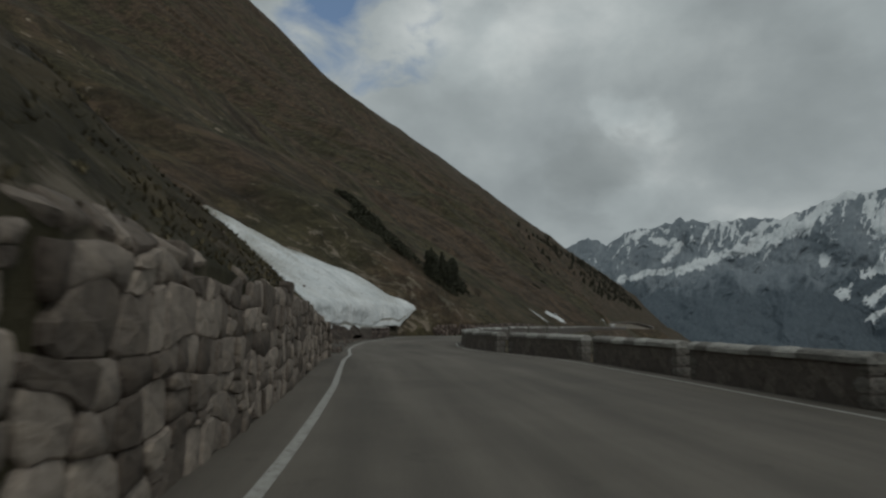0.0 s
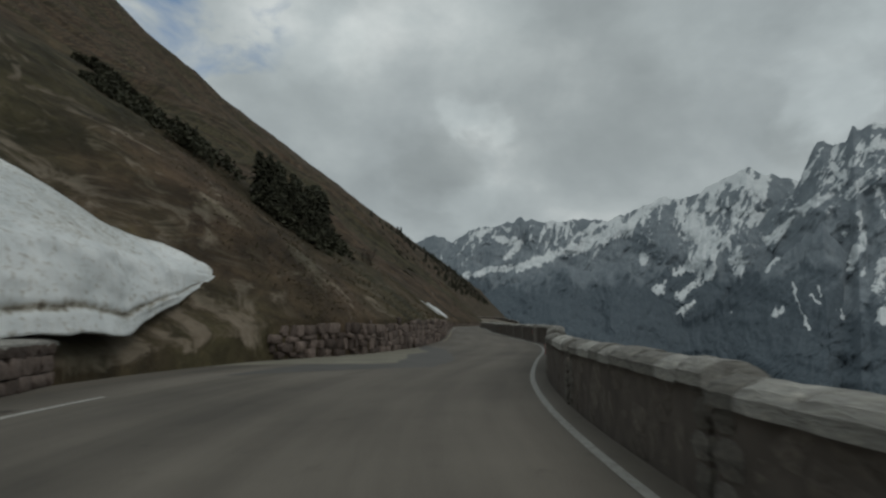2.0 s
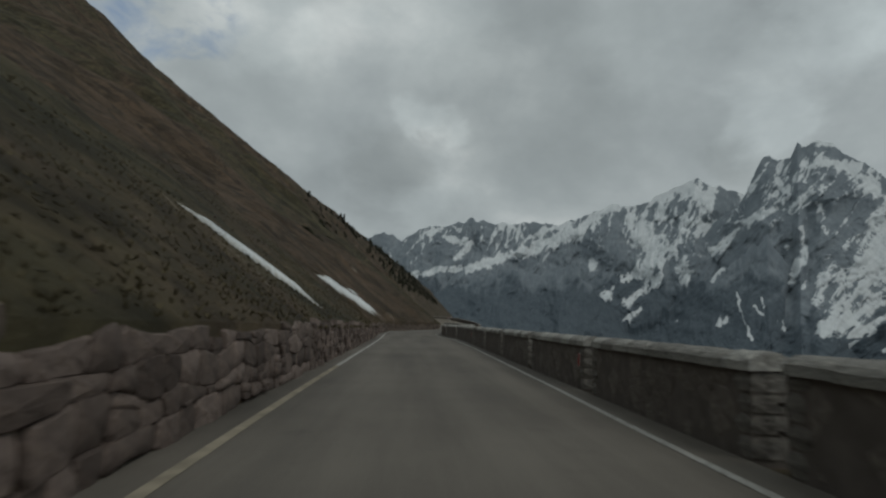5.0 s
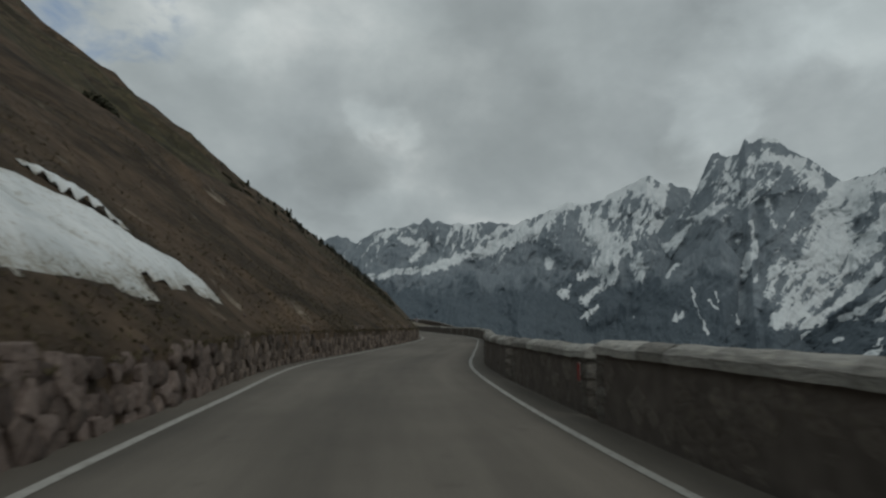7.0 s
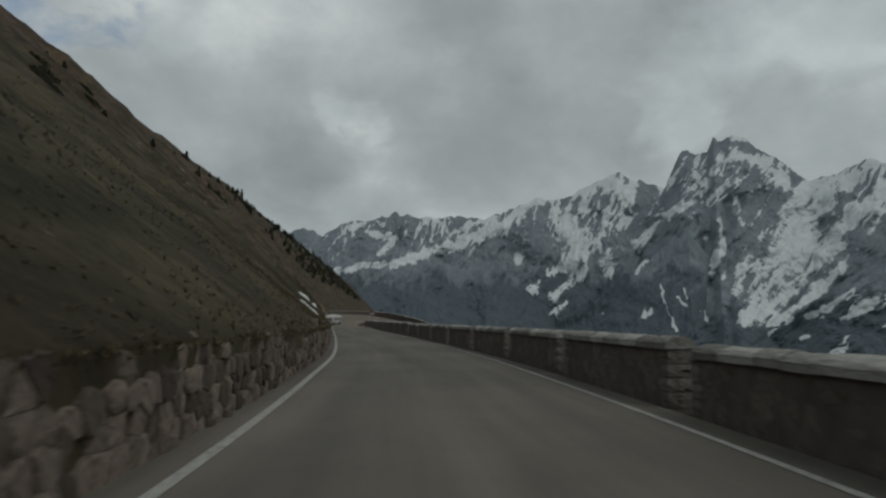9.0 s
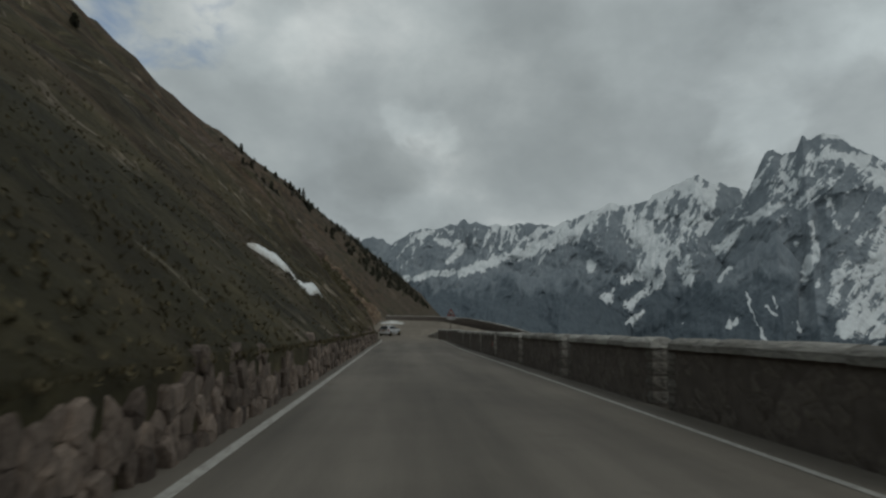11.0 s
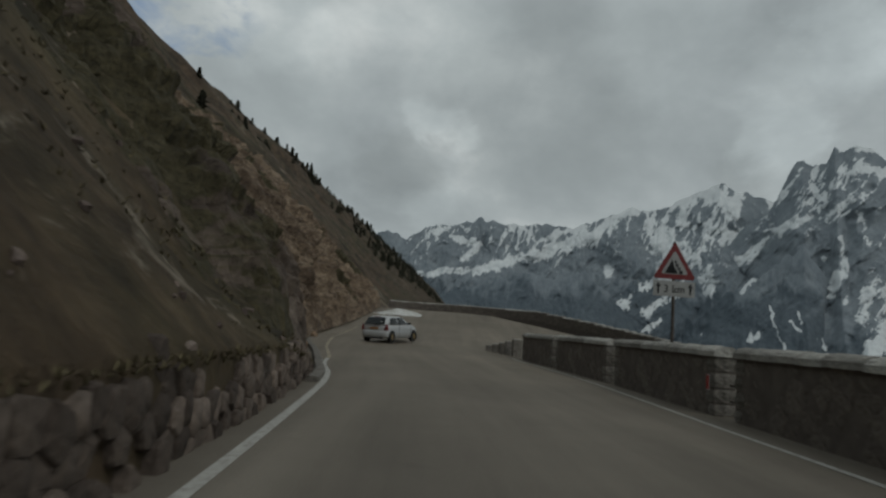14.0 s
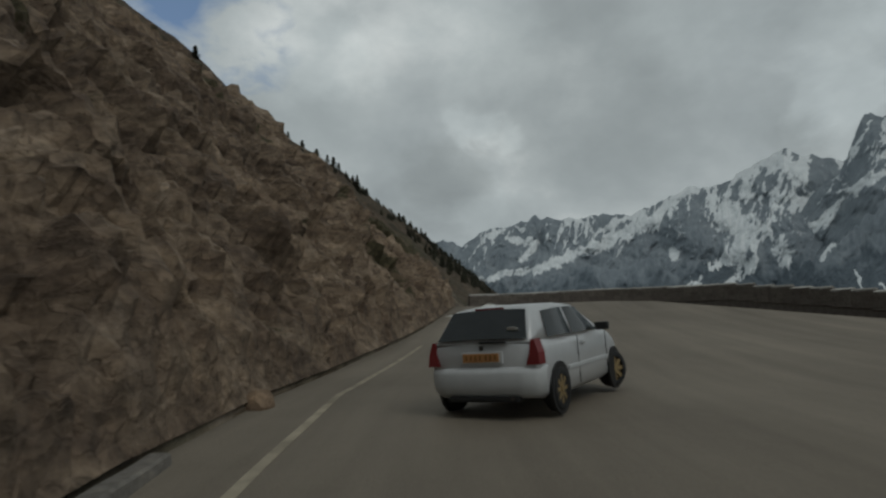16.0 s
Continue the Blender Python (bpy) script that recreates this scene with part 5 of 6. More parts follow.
def worley(x, y, z, seed=0):
    """Distance to the nearest of scattered points, and that point's own number, for numpy arrays."""
    xi, yi, zi = np.floor(x).astype(np.int64), np.floor(y).astype(np.int64), np.floor(z).astype(np.int64)
    best, second, ident = np.full(x.shape, 9.0), np.full(x.shape, 9.0), np.zeros(x.shape)
    for dx in (-1, 0, 1):
        for dy in (-1, 0, 1):
            for dz in (-1, 0, 1):
                a, b, c = xi + dx, yi + dy, zi + dz
                h = (a * 73856093) ^ (b * 19349663) ^ (c * 83492791) ^ (seed * 2654435761)
                h = ((h ^ (h >> 13)) * 1274126177) & 0x7FFFFFFF
                r1, r2, r3 = (h & 1023) / 1023, ((h >> 10) & 1023) / 1023, ((h >> 20) & 1023) / 1023
                q = np.sqrt((a + r1 - x) ** 2 + (b + r2 - y) ** 2 + (c + r3 - z) ** 2)
                nearer = q < best
                second = np.where(nearer, best, np.minimum(second, q))
                ident = np.where(nearer, r2, ident)
                best = np.where(nearer, q, best)
    return best, second, ident


def build_cliff():
    """Fractured brown rock face above the hairpin approach, blocks standing proud of one another."""
    s, o = np.meshgrid(np.r_[np.arange(342, 388, 0.15), np.arange(388, 408, 0.3)], np.r_[np.arange(-0.02, 7, 0.13), np.arange(7, 24, 0.3)], indexing="ij")
    g = hill_grid(s, np.maximum(o, 0), 0)
    x, y, z = g[..., 0], g[..., 1], g[..., 2]
    warp = fbm(x / 3, y / 3 + z / 4, 3, 61) * 0.3
    f1, f2, idn = worley(x / 2.6 + warp, y / 2.6, z / 1.5 + warp, 3)
    g1, g2, idm = worley(x / 0.9 + warp, y / 0.9, z / 0.55, 4)
    _, _, idk = worley(x / 0.38, y / 0.38, z / 0.26, 6)
    fade = np.clip((s - 343) / 9, 0, 1) * np.clip((408 - s) / 8, 0, 1) * np.clip((24 - o) / 8, 0, 1)
    out = (idn - 0.35) * 1.0 - np.clip(0.10 - (f2 - f1), 0, 1) * 1.2 + (idm - 0.4) * 0.42 - np.clip(0.08 - (g2 - g1), 0, 1) * 0.9 + (idk - 0.5) * 0.20
    out = out * np.clip(o / 0.9, 0.0, 1) * fade + 0.34 * fade * np.clip(o / 0.6, 0.2, 1) - 0.25 * (1 - fade)
    h = np.interp(s, LINE_S, LINE_H)
    nx, ny, nz = np.cos(h) * 0.72, -np.sin(h) * 0.72, 0.69
    v = np.stack([x + nx * out, y + ny * out, np.maximum(z + nz * out, road_z(s) - 0.1)], -1)
    ob = mesh_object("cliff", v.reshape(-1, 3), grid_faces(*s.shape), CLIFFROCK, attrs={"moss": np.clip(o / 22 - 0.42 + 0.8 * np.clip((358 - s) / 8, 0, 1) * np.clip((9 - o) / 3, 0, 1) + fbm(x / 4, y / 4, 3, 66) * 0.9, 0, 1).ravel(),
                       "tan": np.clip((s - 360 - o * 0.3) / 9 + fbm(x / 5, y / 5 + z / 3, 4, 68) * 0.5, 0, 1).ravel()})
    tagged(ob, "fractured brown rock face beside the road", "cliff", kind="structure")


def make_cliff_rock():
    m, t, b = material("fractured_cliff_rock", 0.92)
    n1 = noise_fac(t, 0.5, 9.0, 0.65, stretch=(1, 1, 2.2), distortion=0.7)
    n2 = noise_fac(t, 5.0, 8.0, 0.65)
    broad = noise_fac(t, 0.13, 4.0, 0.5)
    # cracks between tilted blocks, at two sizes
    co = t.nodes.new("ShaderNodeTexCoord")
    cracks = []
    for scale, stretch, tilt in ((0.7, (1, 1, 2.0), 0.35), (2.2, (1, 1, 1.7), 0.2)):
        mp = t.nodes.new("ShaderNodeMapping")
        mp.inputs["Scale"].default_value = stretch
        mp.inputs["Rotation"].default_value = (tilt, tilt * 0.6, 0)
        wob = t.nodes.new("ShaderNodeMix")
        wob.data_type, wob.blend_type = "RGBA", "ADD"
        wob.inputs[0].default_value = 0.5
        t.links.new(co.outputs["Object"], wob.inputs[6])
        t.links.new(n2, wob.inputs[7])
        t.links.new(wob.outputs[2], mp.inputs[0])
        vo = node(t, "ShaderNodeTexVoronoi", Scale=scale)
        vo.feature = "DISTANCE_TO_EDGE"
        t.links.new(mp.outputs[0], vo.inputs["Vector"])
        cracks.append(vo.outputs["Distance"])
    col = ramp(t, n1, [(0.28, (0.066, 0.048, 0.037)), (0.44, (0.135, 0.100, 0.073)), (0.58, (0.205, 0.157, 0.114)), (0.74, (0.31, 0.25, 0.195))])
    n3 = noise_fac(t, 1.6, 9.0, 0.72, stretch=(1, 1, 2.6), distortion=0.4)
    col = mix(t, 0.85, col, ramp(t, n2, [(0.3, (0.55, 0.55, 0.55)), (0.7, (1.3, 1.3, 1.3))]), "MULTIPLY")
    col = mix(t, 0.8, col, ramp(t, n3, [(0.34, (0.45, 0.43, 0.42)), (0.48, (1, 1, 1)), (0.66, (1.3, 1.27, 1.2))]), "MULTIPLY")
    col = mix(t, 0.6, col, ramp(t, broad, [(0.35, (0.66, 0.63, 0.6)), (0.65, (1.25, 1.2, 1.12))]), "MULTIPLY")
    soil = ramp(t, n1, [(0.28, (0.046, 0.036, 0.029)), (0.46, (0.092, 0.070, 0.055)), (0.60, (0.142, 0.111, 0.088)), (0.76, (0.23, 0.19, 0.157))])
    soil = mix(t, 0.75, soil, ramp(t, n2, [(0.3, (0.6, 0.6, 0.6)), (0.7, (1.3, 1.3, 1.3))]), "MULTIPLY")
    col = mix(t, attr(t, "tan"), soil, col)
    turf = ramp(t, n2, [(0.3, (0.030, 0.026, 0.014)), (0.7, (0.080, 0.067, 0.036))])
    mask = ramp(t, math_node(t, "ADD", attr(t, "moss"), math_node(t, "MULTIPLY", math_node(t, "SUBTRACT", n1, 0.5), 1.4)), [(0.42, (0, 0, 0)), (0.52, (1, 1, 1))])
    t.links.new(mix(t, mask, col, turf), b.inputs["Base Color"])
    big = ramp(t, cracks[0], [(0.0, (0, 0, 0)), (0.09, (1, 1, 1))])
    small = ramp(t, cracks[1], [(0.0, (0, 0, 0)), (0.10, (1, 1, 1))])
    h = math_node(t, "ADD", math_node(t, "ADD", n1, math_node(t, "MULTIPLY", n2, 0.5)), math_node(t, "ADD", math_node(t, "MULTIPLY", big, 0.35), math_node(t, "MULTIPLY", small, 0.15)))
    add_bump(t, b, h, 0.8, 0.12)
    return m


CLIFFROCK = make_cliff_rock()
build_cliff()


def build_boulder(s, o, size, k):
    p = hill_point(s, o)
    bm = bmesh.new()
    bmesh.ops.create_icosphere(bm, subdivisions=2, radius=0.5)
    r = random.Random(k)
    off = r.uniform(0, 99)
    for v in bm.verts:
        n = noise.noise(v.co * 2.2 + Vector((off, 0, 0))) * 0.35
        v.co = v.co * (1 + n)
        v.co = Vector((v.co.x * size[0], v.co.y * size[1], v.co.z * size[2]))
    ob = part("boulder", bm, ROCK if s > 330 else RUBBLE)
    ob.matrix_world = Matrix.Translation((p.x, p.y, p.z + size[2] * 0.12)) @ pose(0, 0, 0, 0, 0, r.uniform(0, 360))
    tagged(ob, "rough fallen boulder at the foot of the slope", "boulder", "boulders below the slope")


for k, (s, o, size) in enumerate([(357.4, 0.25, (0.5, 0.6, 0.5)), (353, 0.3, (0.4, 0.5, 0.35)), (364, -0.2, (0.45, 0.5, 0.4)), (372, -0.1, (0.6, 0.7, 0.5)),
                                  (29.5, 0.1, (0.7, 0.85, 0.75)), (28.6, 0.5, (0.7, 0.8, 0.9)), (30.6, 0.7, (0.8, 0.8, 0.8)), (28.9, -0.35, (0.45, 0.5, 0.5))]):
    build_boulder(s, o, size, k)


def build_debris():
    """Stones and clods scattered over the slope and under the snow bank."""
    r = random.Random(19)
    verts, faces = [], []
    for _ in range(800):
        s = r.uniform(-5, 400)
        o = r.uniform(0.1, 1.0) ** 2 * 30 if r.random() < 0.7 else r.uniform(0.2, 70)
        if 27 < s < 63 and o < 15:
            continue
        k = r.uniform(0.03, 0.09) * (1 + o / 40)
        if r.random() < 0.2:
            s, o = r.uniform(318, 353), r.uniform(0.05, 1.0) ** 1.6 * 9
            k = r.uniform(0.03, 0.13)
        p = hill_point(s, o)
        me = r.choice(FIELD)
        mm = pose(*p, r.uniform(0, 360), r.uniform(0, 360), r.uniform(0, 360)) @ Matrix.Diagonal((k, k * r.uniform(0.6, 1.3), k * 0.7, 1))
        n = len(verts)
        verts += [mm @ v.co for v in me.vertices]
        faces += [tuple(n + i for i in q.vertices) for q in me.polygons]
    ob = mesh_object("scattered_stones", verts, faces, RUBBLE)
    tagged(ob, "loose grey stones scattered over the slope", "stones", kind="stuff")


build_debris()


def build_grass():
    """Tufts of dry grass over the near slope."""
    r = np.random.default_rng(8)
    n = 72000
    s = r.uniform(-4, 352, n)
    o = np.abs(r.normal(0, 1, n)) ** 1.2 * 5.5 + 0.05
    ok = ~((s > 25.5) & (s < 64.5) & (o < 16.5))
    s, o = s[ok], o[ok]
    lush = fbm(s / 9, o / 5, 3, 71)
    ok = lush + r.uniform(-0.5, 0.8, len(s)) > 0
    s, o = s[ok], o[ok]
    base = hill_grid(s, o, -0.02)
    # a fringe hanging over the low stone walls
    sf = r.uniform(134, 351, 5000)
    brink = hill_grid(sf, np.zeros_like(sf), -0.03)
    fx, fy = place(sf, -(half(sf) + table(sf, VERGE)) + r.uniform(-0.05, 0.13, len(sf)))
    fringe = np.stack([fx, fy, brink[:, 2] - r.uniform(0, 0.1, len(sf))], 1)
    tall = np.r_[np.full(len(base), 1.0), np.full(len(fringe), 0.8)]
    verts, faces = [], []
    for p, big in zip(np.vstack([base, fringe]), tall):
        k = len(verts)
        hgt = r.uniform(0.03, 0.11) * big
        for b in range(4):
            a = r.uniform(0, 2 * math.pi)
            w, lean = 0.018 * big, r.uniform(0.04, 0.11) * big
            cx, cy = math.cos(a), math.sin(a)
            verts += [(p[0] - cy * w, p[1] + cx * w, p[2]), (p[0] + cy * w, p[1] - cx * w, p[2]), (p[0] + cx * lean, p[1] + cy * lean, p[2] + hgt)]
            faces.append((k + 3 * b, k + 3 * b + 1, k + 3 * b + 2))
    ob = mesh_object("grass", verts, faces, GRASS)
    tagged(ob, "dry brown-green tufts of alpine grass", "grass", kind="stuff")


build_grass()


def leaf_mesh(name, centres, size, mat, r, parent=None, per=4):
    verts, faces = [], []
    for c in centres:
        for _ in range(per):
            k = len(verts)
            a = Vector((r.uniform(-1, 1), r.uniform(-1, 1), r.uniform(-1, 1))).normalized()
            b = a.cross(Vector((r.uniform(-1, 1), r.uniform(-1, 1), 1))).normalized()
            q = c + Vector((r.uniform(-1, 1), r.uniform(-1, 1), r.uniform(-1, 1))) * size * 0.7
            z = size * r.uniform(0.5, 1.2)
            verts += [q - a * z * 0.6, q + b * z * 0.35, q + a * z * 0.8, q - b * z * 0.3]
            faces.append((k, k + 1, k + 2, k + 3))
    return mesh_object(name, verts, faces, mat, parent)


def build_shrub(s, o, size, k):
    """Dwarf pine: short crooked stems and a low, ragged cushion of needle clumps."""
    r = random.Random(500 + k)
    p = hill_point(s, o)
    root = empty("dwarf_pine", Matrix.Translation(p))
    tagged(root, "dark low dwarf pine thicket on the slope", "shrub", "dwarf pines on the slope")
    for _ in range(3):
        stem(root, Vector((r.uniform(-0.3, 0.3) * size, r.uniform(-0.3, 0.3) * size, -0.2)), Vector((r.uniform(-0.6, 0.6), r.uniform(-0.6, 0.6), 0.7)) * size * 0.6, 0.05 + 0.01 * size, r)
    cs = []
    for _ in range(int(70 * size)):
        a, q = r.uniform(0, 2 * math.pi), math.sqrt(r.random())
        x, y = math.cos(a) * q * size, math.sin(a) * q * size
        up = 0.85 * size * 0.45 * (1 - q * q) * r.uniform(0.2, 1.1) + 0.08
        h = heading(s)
        side = -(x * math.cos(h) - y * math.sin(h))
        cs.append(Vector((x, y, up + side * math.tan(radians(float(table(s, GENERAL)))))))
    leaf_mesh("foliage", cs, 0.20 + 0.05 * size, SHRUB, r, root, 5)
    return root


def stem(root, a, way, radius, r):
    bm = bmesh.new()
    bmesh.ops.create_cone(bm, cap_ends=True, segments=6, radius1=radius, radius2=radius * 0.4, depth=way.length,
                          matrix=Matrix.Translation(a + way / 2) @ way.to_track_quat("Z", "Y").to_matrix().to_4x4())
    part("stem", bm, BARK, root)


k = 0
THICKETS = [((74.5, 6.4), (84.0, 7.4), 1.5, 34, 1.25), ((73, 12.5), (90, 23), 3.4, 30, 1.8), ((306, 33), (318, 37), 1.6, 8, 1.1), ((360.0, 3.3), (364.2, 2.7), 0.5, 7, 0.62), ((325, 36), (335, 39), 3, 4, 1.5), ((207, 18), (223, 22), 3, 3, 1.2), ((252, 24), (272, 29), 3, 4, 1.3)]
for (s0, o0), (s1, o1), spread, count, size in THICKETS:
    r = random.Random(k)
    for _ in range(count):
        u = r.random()
        build_shrub(s0 + (s1 - s0) * u + r.uniform(-0.5, 0.5) * spread, max(o0 + (o1 - o0) * u + r.uniform(-1, 1) * spread, 1.2), size * r.uniform(0.6, 1.2), k)
        k += 1


def build_bare_shrub(s, o, height):
    """A leafless willow: a fan of thin grey rods, each with a few twigs."""
    r = random.Random(77)
    root = empty("bare_shrub", Matrix.Translation(hill_point(s, o, -0.1)))
    tagged(root, "leafless pale grey shrub standing on the steep bank", "shrub")

    def rod(verts, faces, a, b, w):
        k = len(verts)
        way = (b - a).normalized()
        u = way.orthogonal().normalized()
        v = way.cross(u)
        for p, q in ((a, w), (b, w * 0.4)):
            verts += [p + u * q, p - u * q * 0.5 + v * q * 0.87, p - u * q * 0.5 - v * q * 0.87]
        faces += [(k, k + 1, k + 4, k + 3), (k + 1, k + 2, k + 5, k + 4), (k + 2, k, k + 3, k + 5)]

    for _ in range(26):
        verts, faces = [], []
        a = Vector((r.uniform(-0.35, 0.35), r.uniform(-0.35, 0.35), 0))
        b = a + Vector((r.uniform(-0.55, 0.55), r.uniform(-0.55, 0.55), 1.0)) * height * r.uniform(0.6, 1.0)
        rod(verts, faces, a, b, 0.012)
        for _ in range(7):
            q = a.lerp(b, r.uniform(0.3, 0.95))
            rod(verts, faces, q, q + Vector((r.uniform(-0.5, 0.5), r.uniform(-0.5, 0.5), 0.8)) * height * r.uniform(0.12, 0.3), 0.006)
        mesh_object("branch", verts, faces, BARK, root)


build_bare_shrub(85.5, 4.7, 1.35)


def build_conifer(height, seed):
    """A mountain pine: tapered trunk and whorls of drooping, uneven branches of needle clumps."""
    r = random.Random(seed)
    root = empty("conifer")
    tagged(root, "dark slender conifer on the ridge", "conifer", "conifers on the slope")
    bm = bmesh.new()
    bmesh.ops.create_cone(bm, cap_ends=True, segments=7, radius1=height * 0.022, radius2=height * 0.004, depth=height * 1.02, matrix=Matrix.Translation((0, 0, height * 0.49)))
    part("trunk", bm, BARK, root)
    verts, faces = [], []
    z = height * r.uniform(0.08, 0.16)
    while z < height * 0.99:
        f = 1 - z / height
        reach = height * (0.05 + 0.20 * f ** 0.8) * r.uniform(0.7, 1.2)
        for _ in range(r.randint(6, 9)):
            a = r.uniform(0, 2 * math.pi)
            l = reach * r.uniform(0.55, 1.15)
            c, n = math.cos(a), math.sin(a)
            for q in (0.35, 0.7, 1.0):
                w = height * 0.035 * (1.25 - q * 0.5) * r.uniform(0.7, 1.4)
                x, y, zz = c * l * q, n * l * q, z + l * (0.10 - 0.30 * q * q) + r.uniform(-0.02, 0.02) * height
                i = len(verts)
                t = r.uniform(-0.6, 0.6)
                verts += [(x - c * w, y - n * w, zz + w * 0.3), (x - n * w, y + c * w, zz - w * t), (x + c * w * 1.3, y + n * w * 1.3, zz - w * 0.5), (x + n * w, y - c * w, zz + w * t), (x, y, zz + w * 0.8)]
                faces += [(i, i + 1, i + 4), (i + 1, i + 2, i + 4), (i + 2, i + 3, i + 4), (i + 3, i, i + 4)]
        z += height * r.uniform(0.035, 0.06)
    mesh_object("crown", verts, faces, NEEDLE, root)
    return root


def far_woods(kinds, r):
    """The dark wood that covers the far end of the ridge, crown by crown, in one mesh."""
    crowns = [[c for c in ob.children if c.name.startswith("crown")][0].data for ob in kinds]
    shapes = []
    for me in crowns:
        co = np.empty(len(me.vertices) * 3)
        me.vertices.foreach_get("co", co)
        shapes.append((co.reshape(-1, 3), np.array([p.vertices[:] for p in me.polygons])))
    verts, faces, n = [], [], 0
    for _ in range(480):
        s = 640 + 660 * r.random() ** 0.8
        o = r.uniform(30, 105)
        h = r.uniform(3.0, 5.8)
        co, fa = r.choice(shapes)
        a = r.uniform(0, 6.28)
        turn = np.array([[math.cos(a), math.sin(a), 0], [-math.sin(a), math.cos(a), 0], [0, 0, 1]])
        verts.append(co @ turn * np.array([h * 1.5, h * 1.5, h]) + np.array(hill_point(s, o, -0.2)))
        faces.append(fa[::2] + n)
        n += len(co)
    ob = mesh_object("far_woods", np.vstack(verts), np.vstack(faces).tolist(), NEEDLE)
    tagged(ob, "dense dark conifer wood along the far ridge", "woods", kind="stuff")


def build_conifers():
    r = random.Random(23)
    kinds = [build_conifer(1.0, 300 + i) for i in range(4)]
    used = set()

    def stand(s, o, h, wide=1.0):
        p = hill_point(s, o, -0.15)
        m = Matrix.Translation(p) @ Matrix.Rotation(r.uniform(0, 6.28), 4, "Z")
        i = r.randrange(4)
        if i not in used:
            used.add(i)
            ob = kinds[i]
        else:
            ob = copy_thing(kinds[i], m)
        ob.matrix_world = m @ Matrix.Diagonal((h * wide * r.uniform(0.9, 1.2), h * wide * r.uniform(0.9, 1.2), h, 1))

    for s, o, h in [(436, 36, 3.4), (452, 44, 2.2), (478, 55, 3.0), (492, 52, 2.6), (520, 58, 3.0), (540, 60, 3.8), (556, 62, 4.4), (575, 66, 3.4)]:
        stand(s, o, h, 1.5)
    for _ in range(6):
        stand(r.uniform(470, 640), r.uniform(50, 95), r.uniform(2.0, 3.6), 1.5)
    for _ in range(70):
        stand(r.uniform(560, 1300), r.uniform(30, 120), r.uniform(4, 7), 1.4)
    for _ in range(5):
        stand(r.uniform(318, 345), r.uniform(30, 46), r.uniform(1.2, 2.0), 1.5)
    for _ in range(46):
        u = r.random()
        stand(74.5 + 9.5 * u + r.uniform(-0.8, 0.8), 7.0 + 1.2 * u + r.uniform(-1.4, 1.8), r.uniform(1.6, 3.0))
    far_woods(kinds, r)
    for i, ob in enumerate(kinds):
        if i not in used:
            for c in list(ob.children_recursive) + [ob]:
                bpy.data.objects.remove(c)


build_conifers()


# ---- the sign ----
def build_sign():
    x, y = 95.2, 332.3
    root = empty("road_sign", pose(x, y, 0, 0, 0, -16))
    tagged(root, "red triangular rockfall warning sign with a white distance plate", "road sign")
    bm = bmesh.new()
    bmesh.ops.create_cone(bm, cap_ends=True, segments=12, radius1=0.035, radius2=0.035, depth=4.4, matrix=Matrix.Translation((0, 0.04, 1.3)))
    part("post", bm, IRON, root, "grey steel post")

    def tri(name, side, z0, yy, mat, label=""):
        bm = bmesh.new()
        h = side * 0.866
        pts = [(-side / 2, z0), (side / 2, z0), (0, z0 + h)]
        vs = []
        for i in range(3):
            a, b, c = Vector(pts[i - 1]), Vector(pts[i]), Vector(pts[(i + 1) % 3])
            for k in (0.0, 0.5, 1.0):
                p = b + ((a - b).normalized() * (1 - k) + (c - b).normalized() * k) * side * 0.06
                vs.append((p.x, p.y))
        f = [bm.verts.new((u, yy, w)) for u, w in vs]
        g = [bm.verts.new((u, yy + 0.012, w)) for u, w in vs]
        bm.faces.new(f)
        bm.faces.new(g[::-1])
        for i in range(len(f)):
            j = (i + 1) % len(f)
            bm.faces.new((f[j], f[i], g[i], g[j]))
        return part(name, bm, mat, root, label)

    tri("border", 0.98, 2.66, 0.0, SIGNRED, "dull red border")
    tri("face", 0.62, 2.77, -0.006, SIGNWHITE, "greyed white face")
    bm = bmesh.new()
    pts = [(-0.22, 2.79), (0.08, 2.79), (0.02, 2.87), (-0.02, 2.94), (-0.04, 3.05), (-0.06, 3.10)]
    f = [bm.verts.new((u, -0.012, w)) for u, w in pts]
    bm.faces.new(f)
    bmesh.ops.extrude_face_region(bm, geom=bm.faces[:])
    part("rock_slope_symbol", bm, BLACK, root, "black slope symbol")
    for u, w, q in ((0.05, 2.97, 0.035), (0.10, 2.90, 0.03), (0.14, 2.82, 0.04), (0.02, 3.05, 0.025)):
        bm = bmesh.new()
        box(bm, (u - q, -0.014, w - q), (u + q, -0.008, w + q), 0.004)
        part("rock_symbol", bm, BLACK, root)
    bm = bmesh.new()
    box(bm, (-0.47, 0.0, 2.27), (0.47, 0.014, 2.62), 0.006)
    part("distance_plate", bm, SIGNWHITE, root, "white distance plate")
    for u in (-0.36, 0.36):
        bm = bmesh.new()
        box(bm, (u - 0.022, -0.006, 2.33), (u + 0.022, 0.0, 2.50))
        vs = [bm.verts.new(p) for p in ((u - 0.06, -0.004, 2.48), (u + 0.06, -0.004, 2.48), (u, -0.004, 2.58))]
        bm.faces.new(vs)
        part("arrow", bm, BLACK, root)
    cu = bpy.data.curves.new("distance_text", "FONT")
    cu.body, cu.size, cu.extrude, cu.align_x = "3 km", 0.24, 0.003, "CENTER"
    cu.materials.append(BLACK)
    ob = new("distance_text", cu)
    ob.parent = root
    ob.matrix_local = pose(0, -0.005, 2.36, 90, 0, 0)


build_sign()


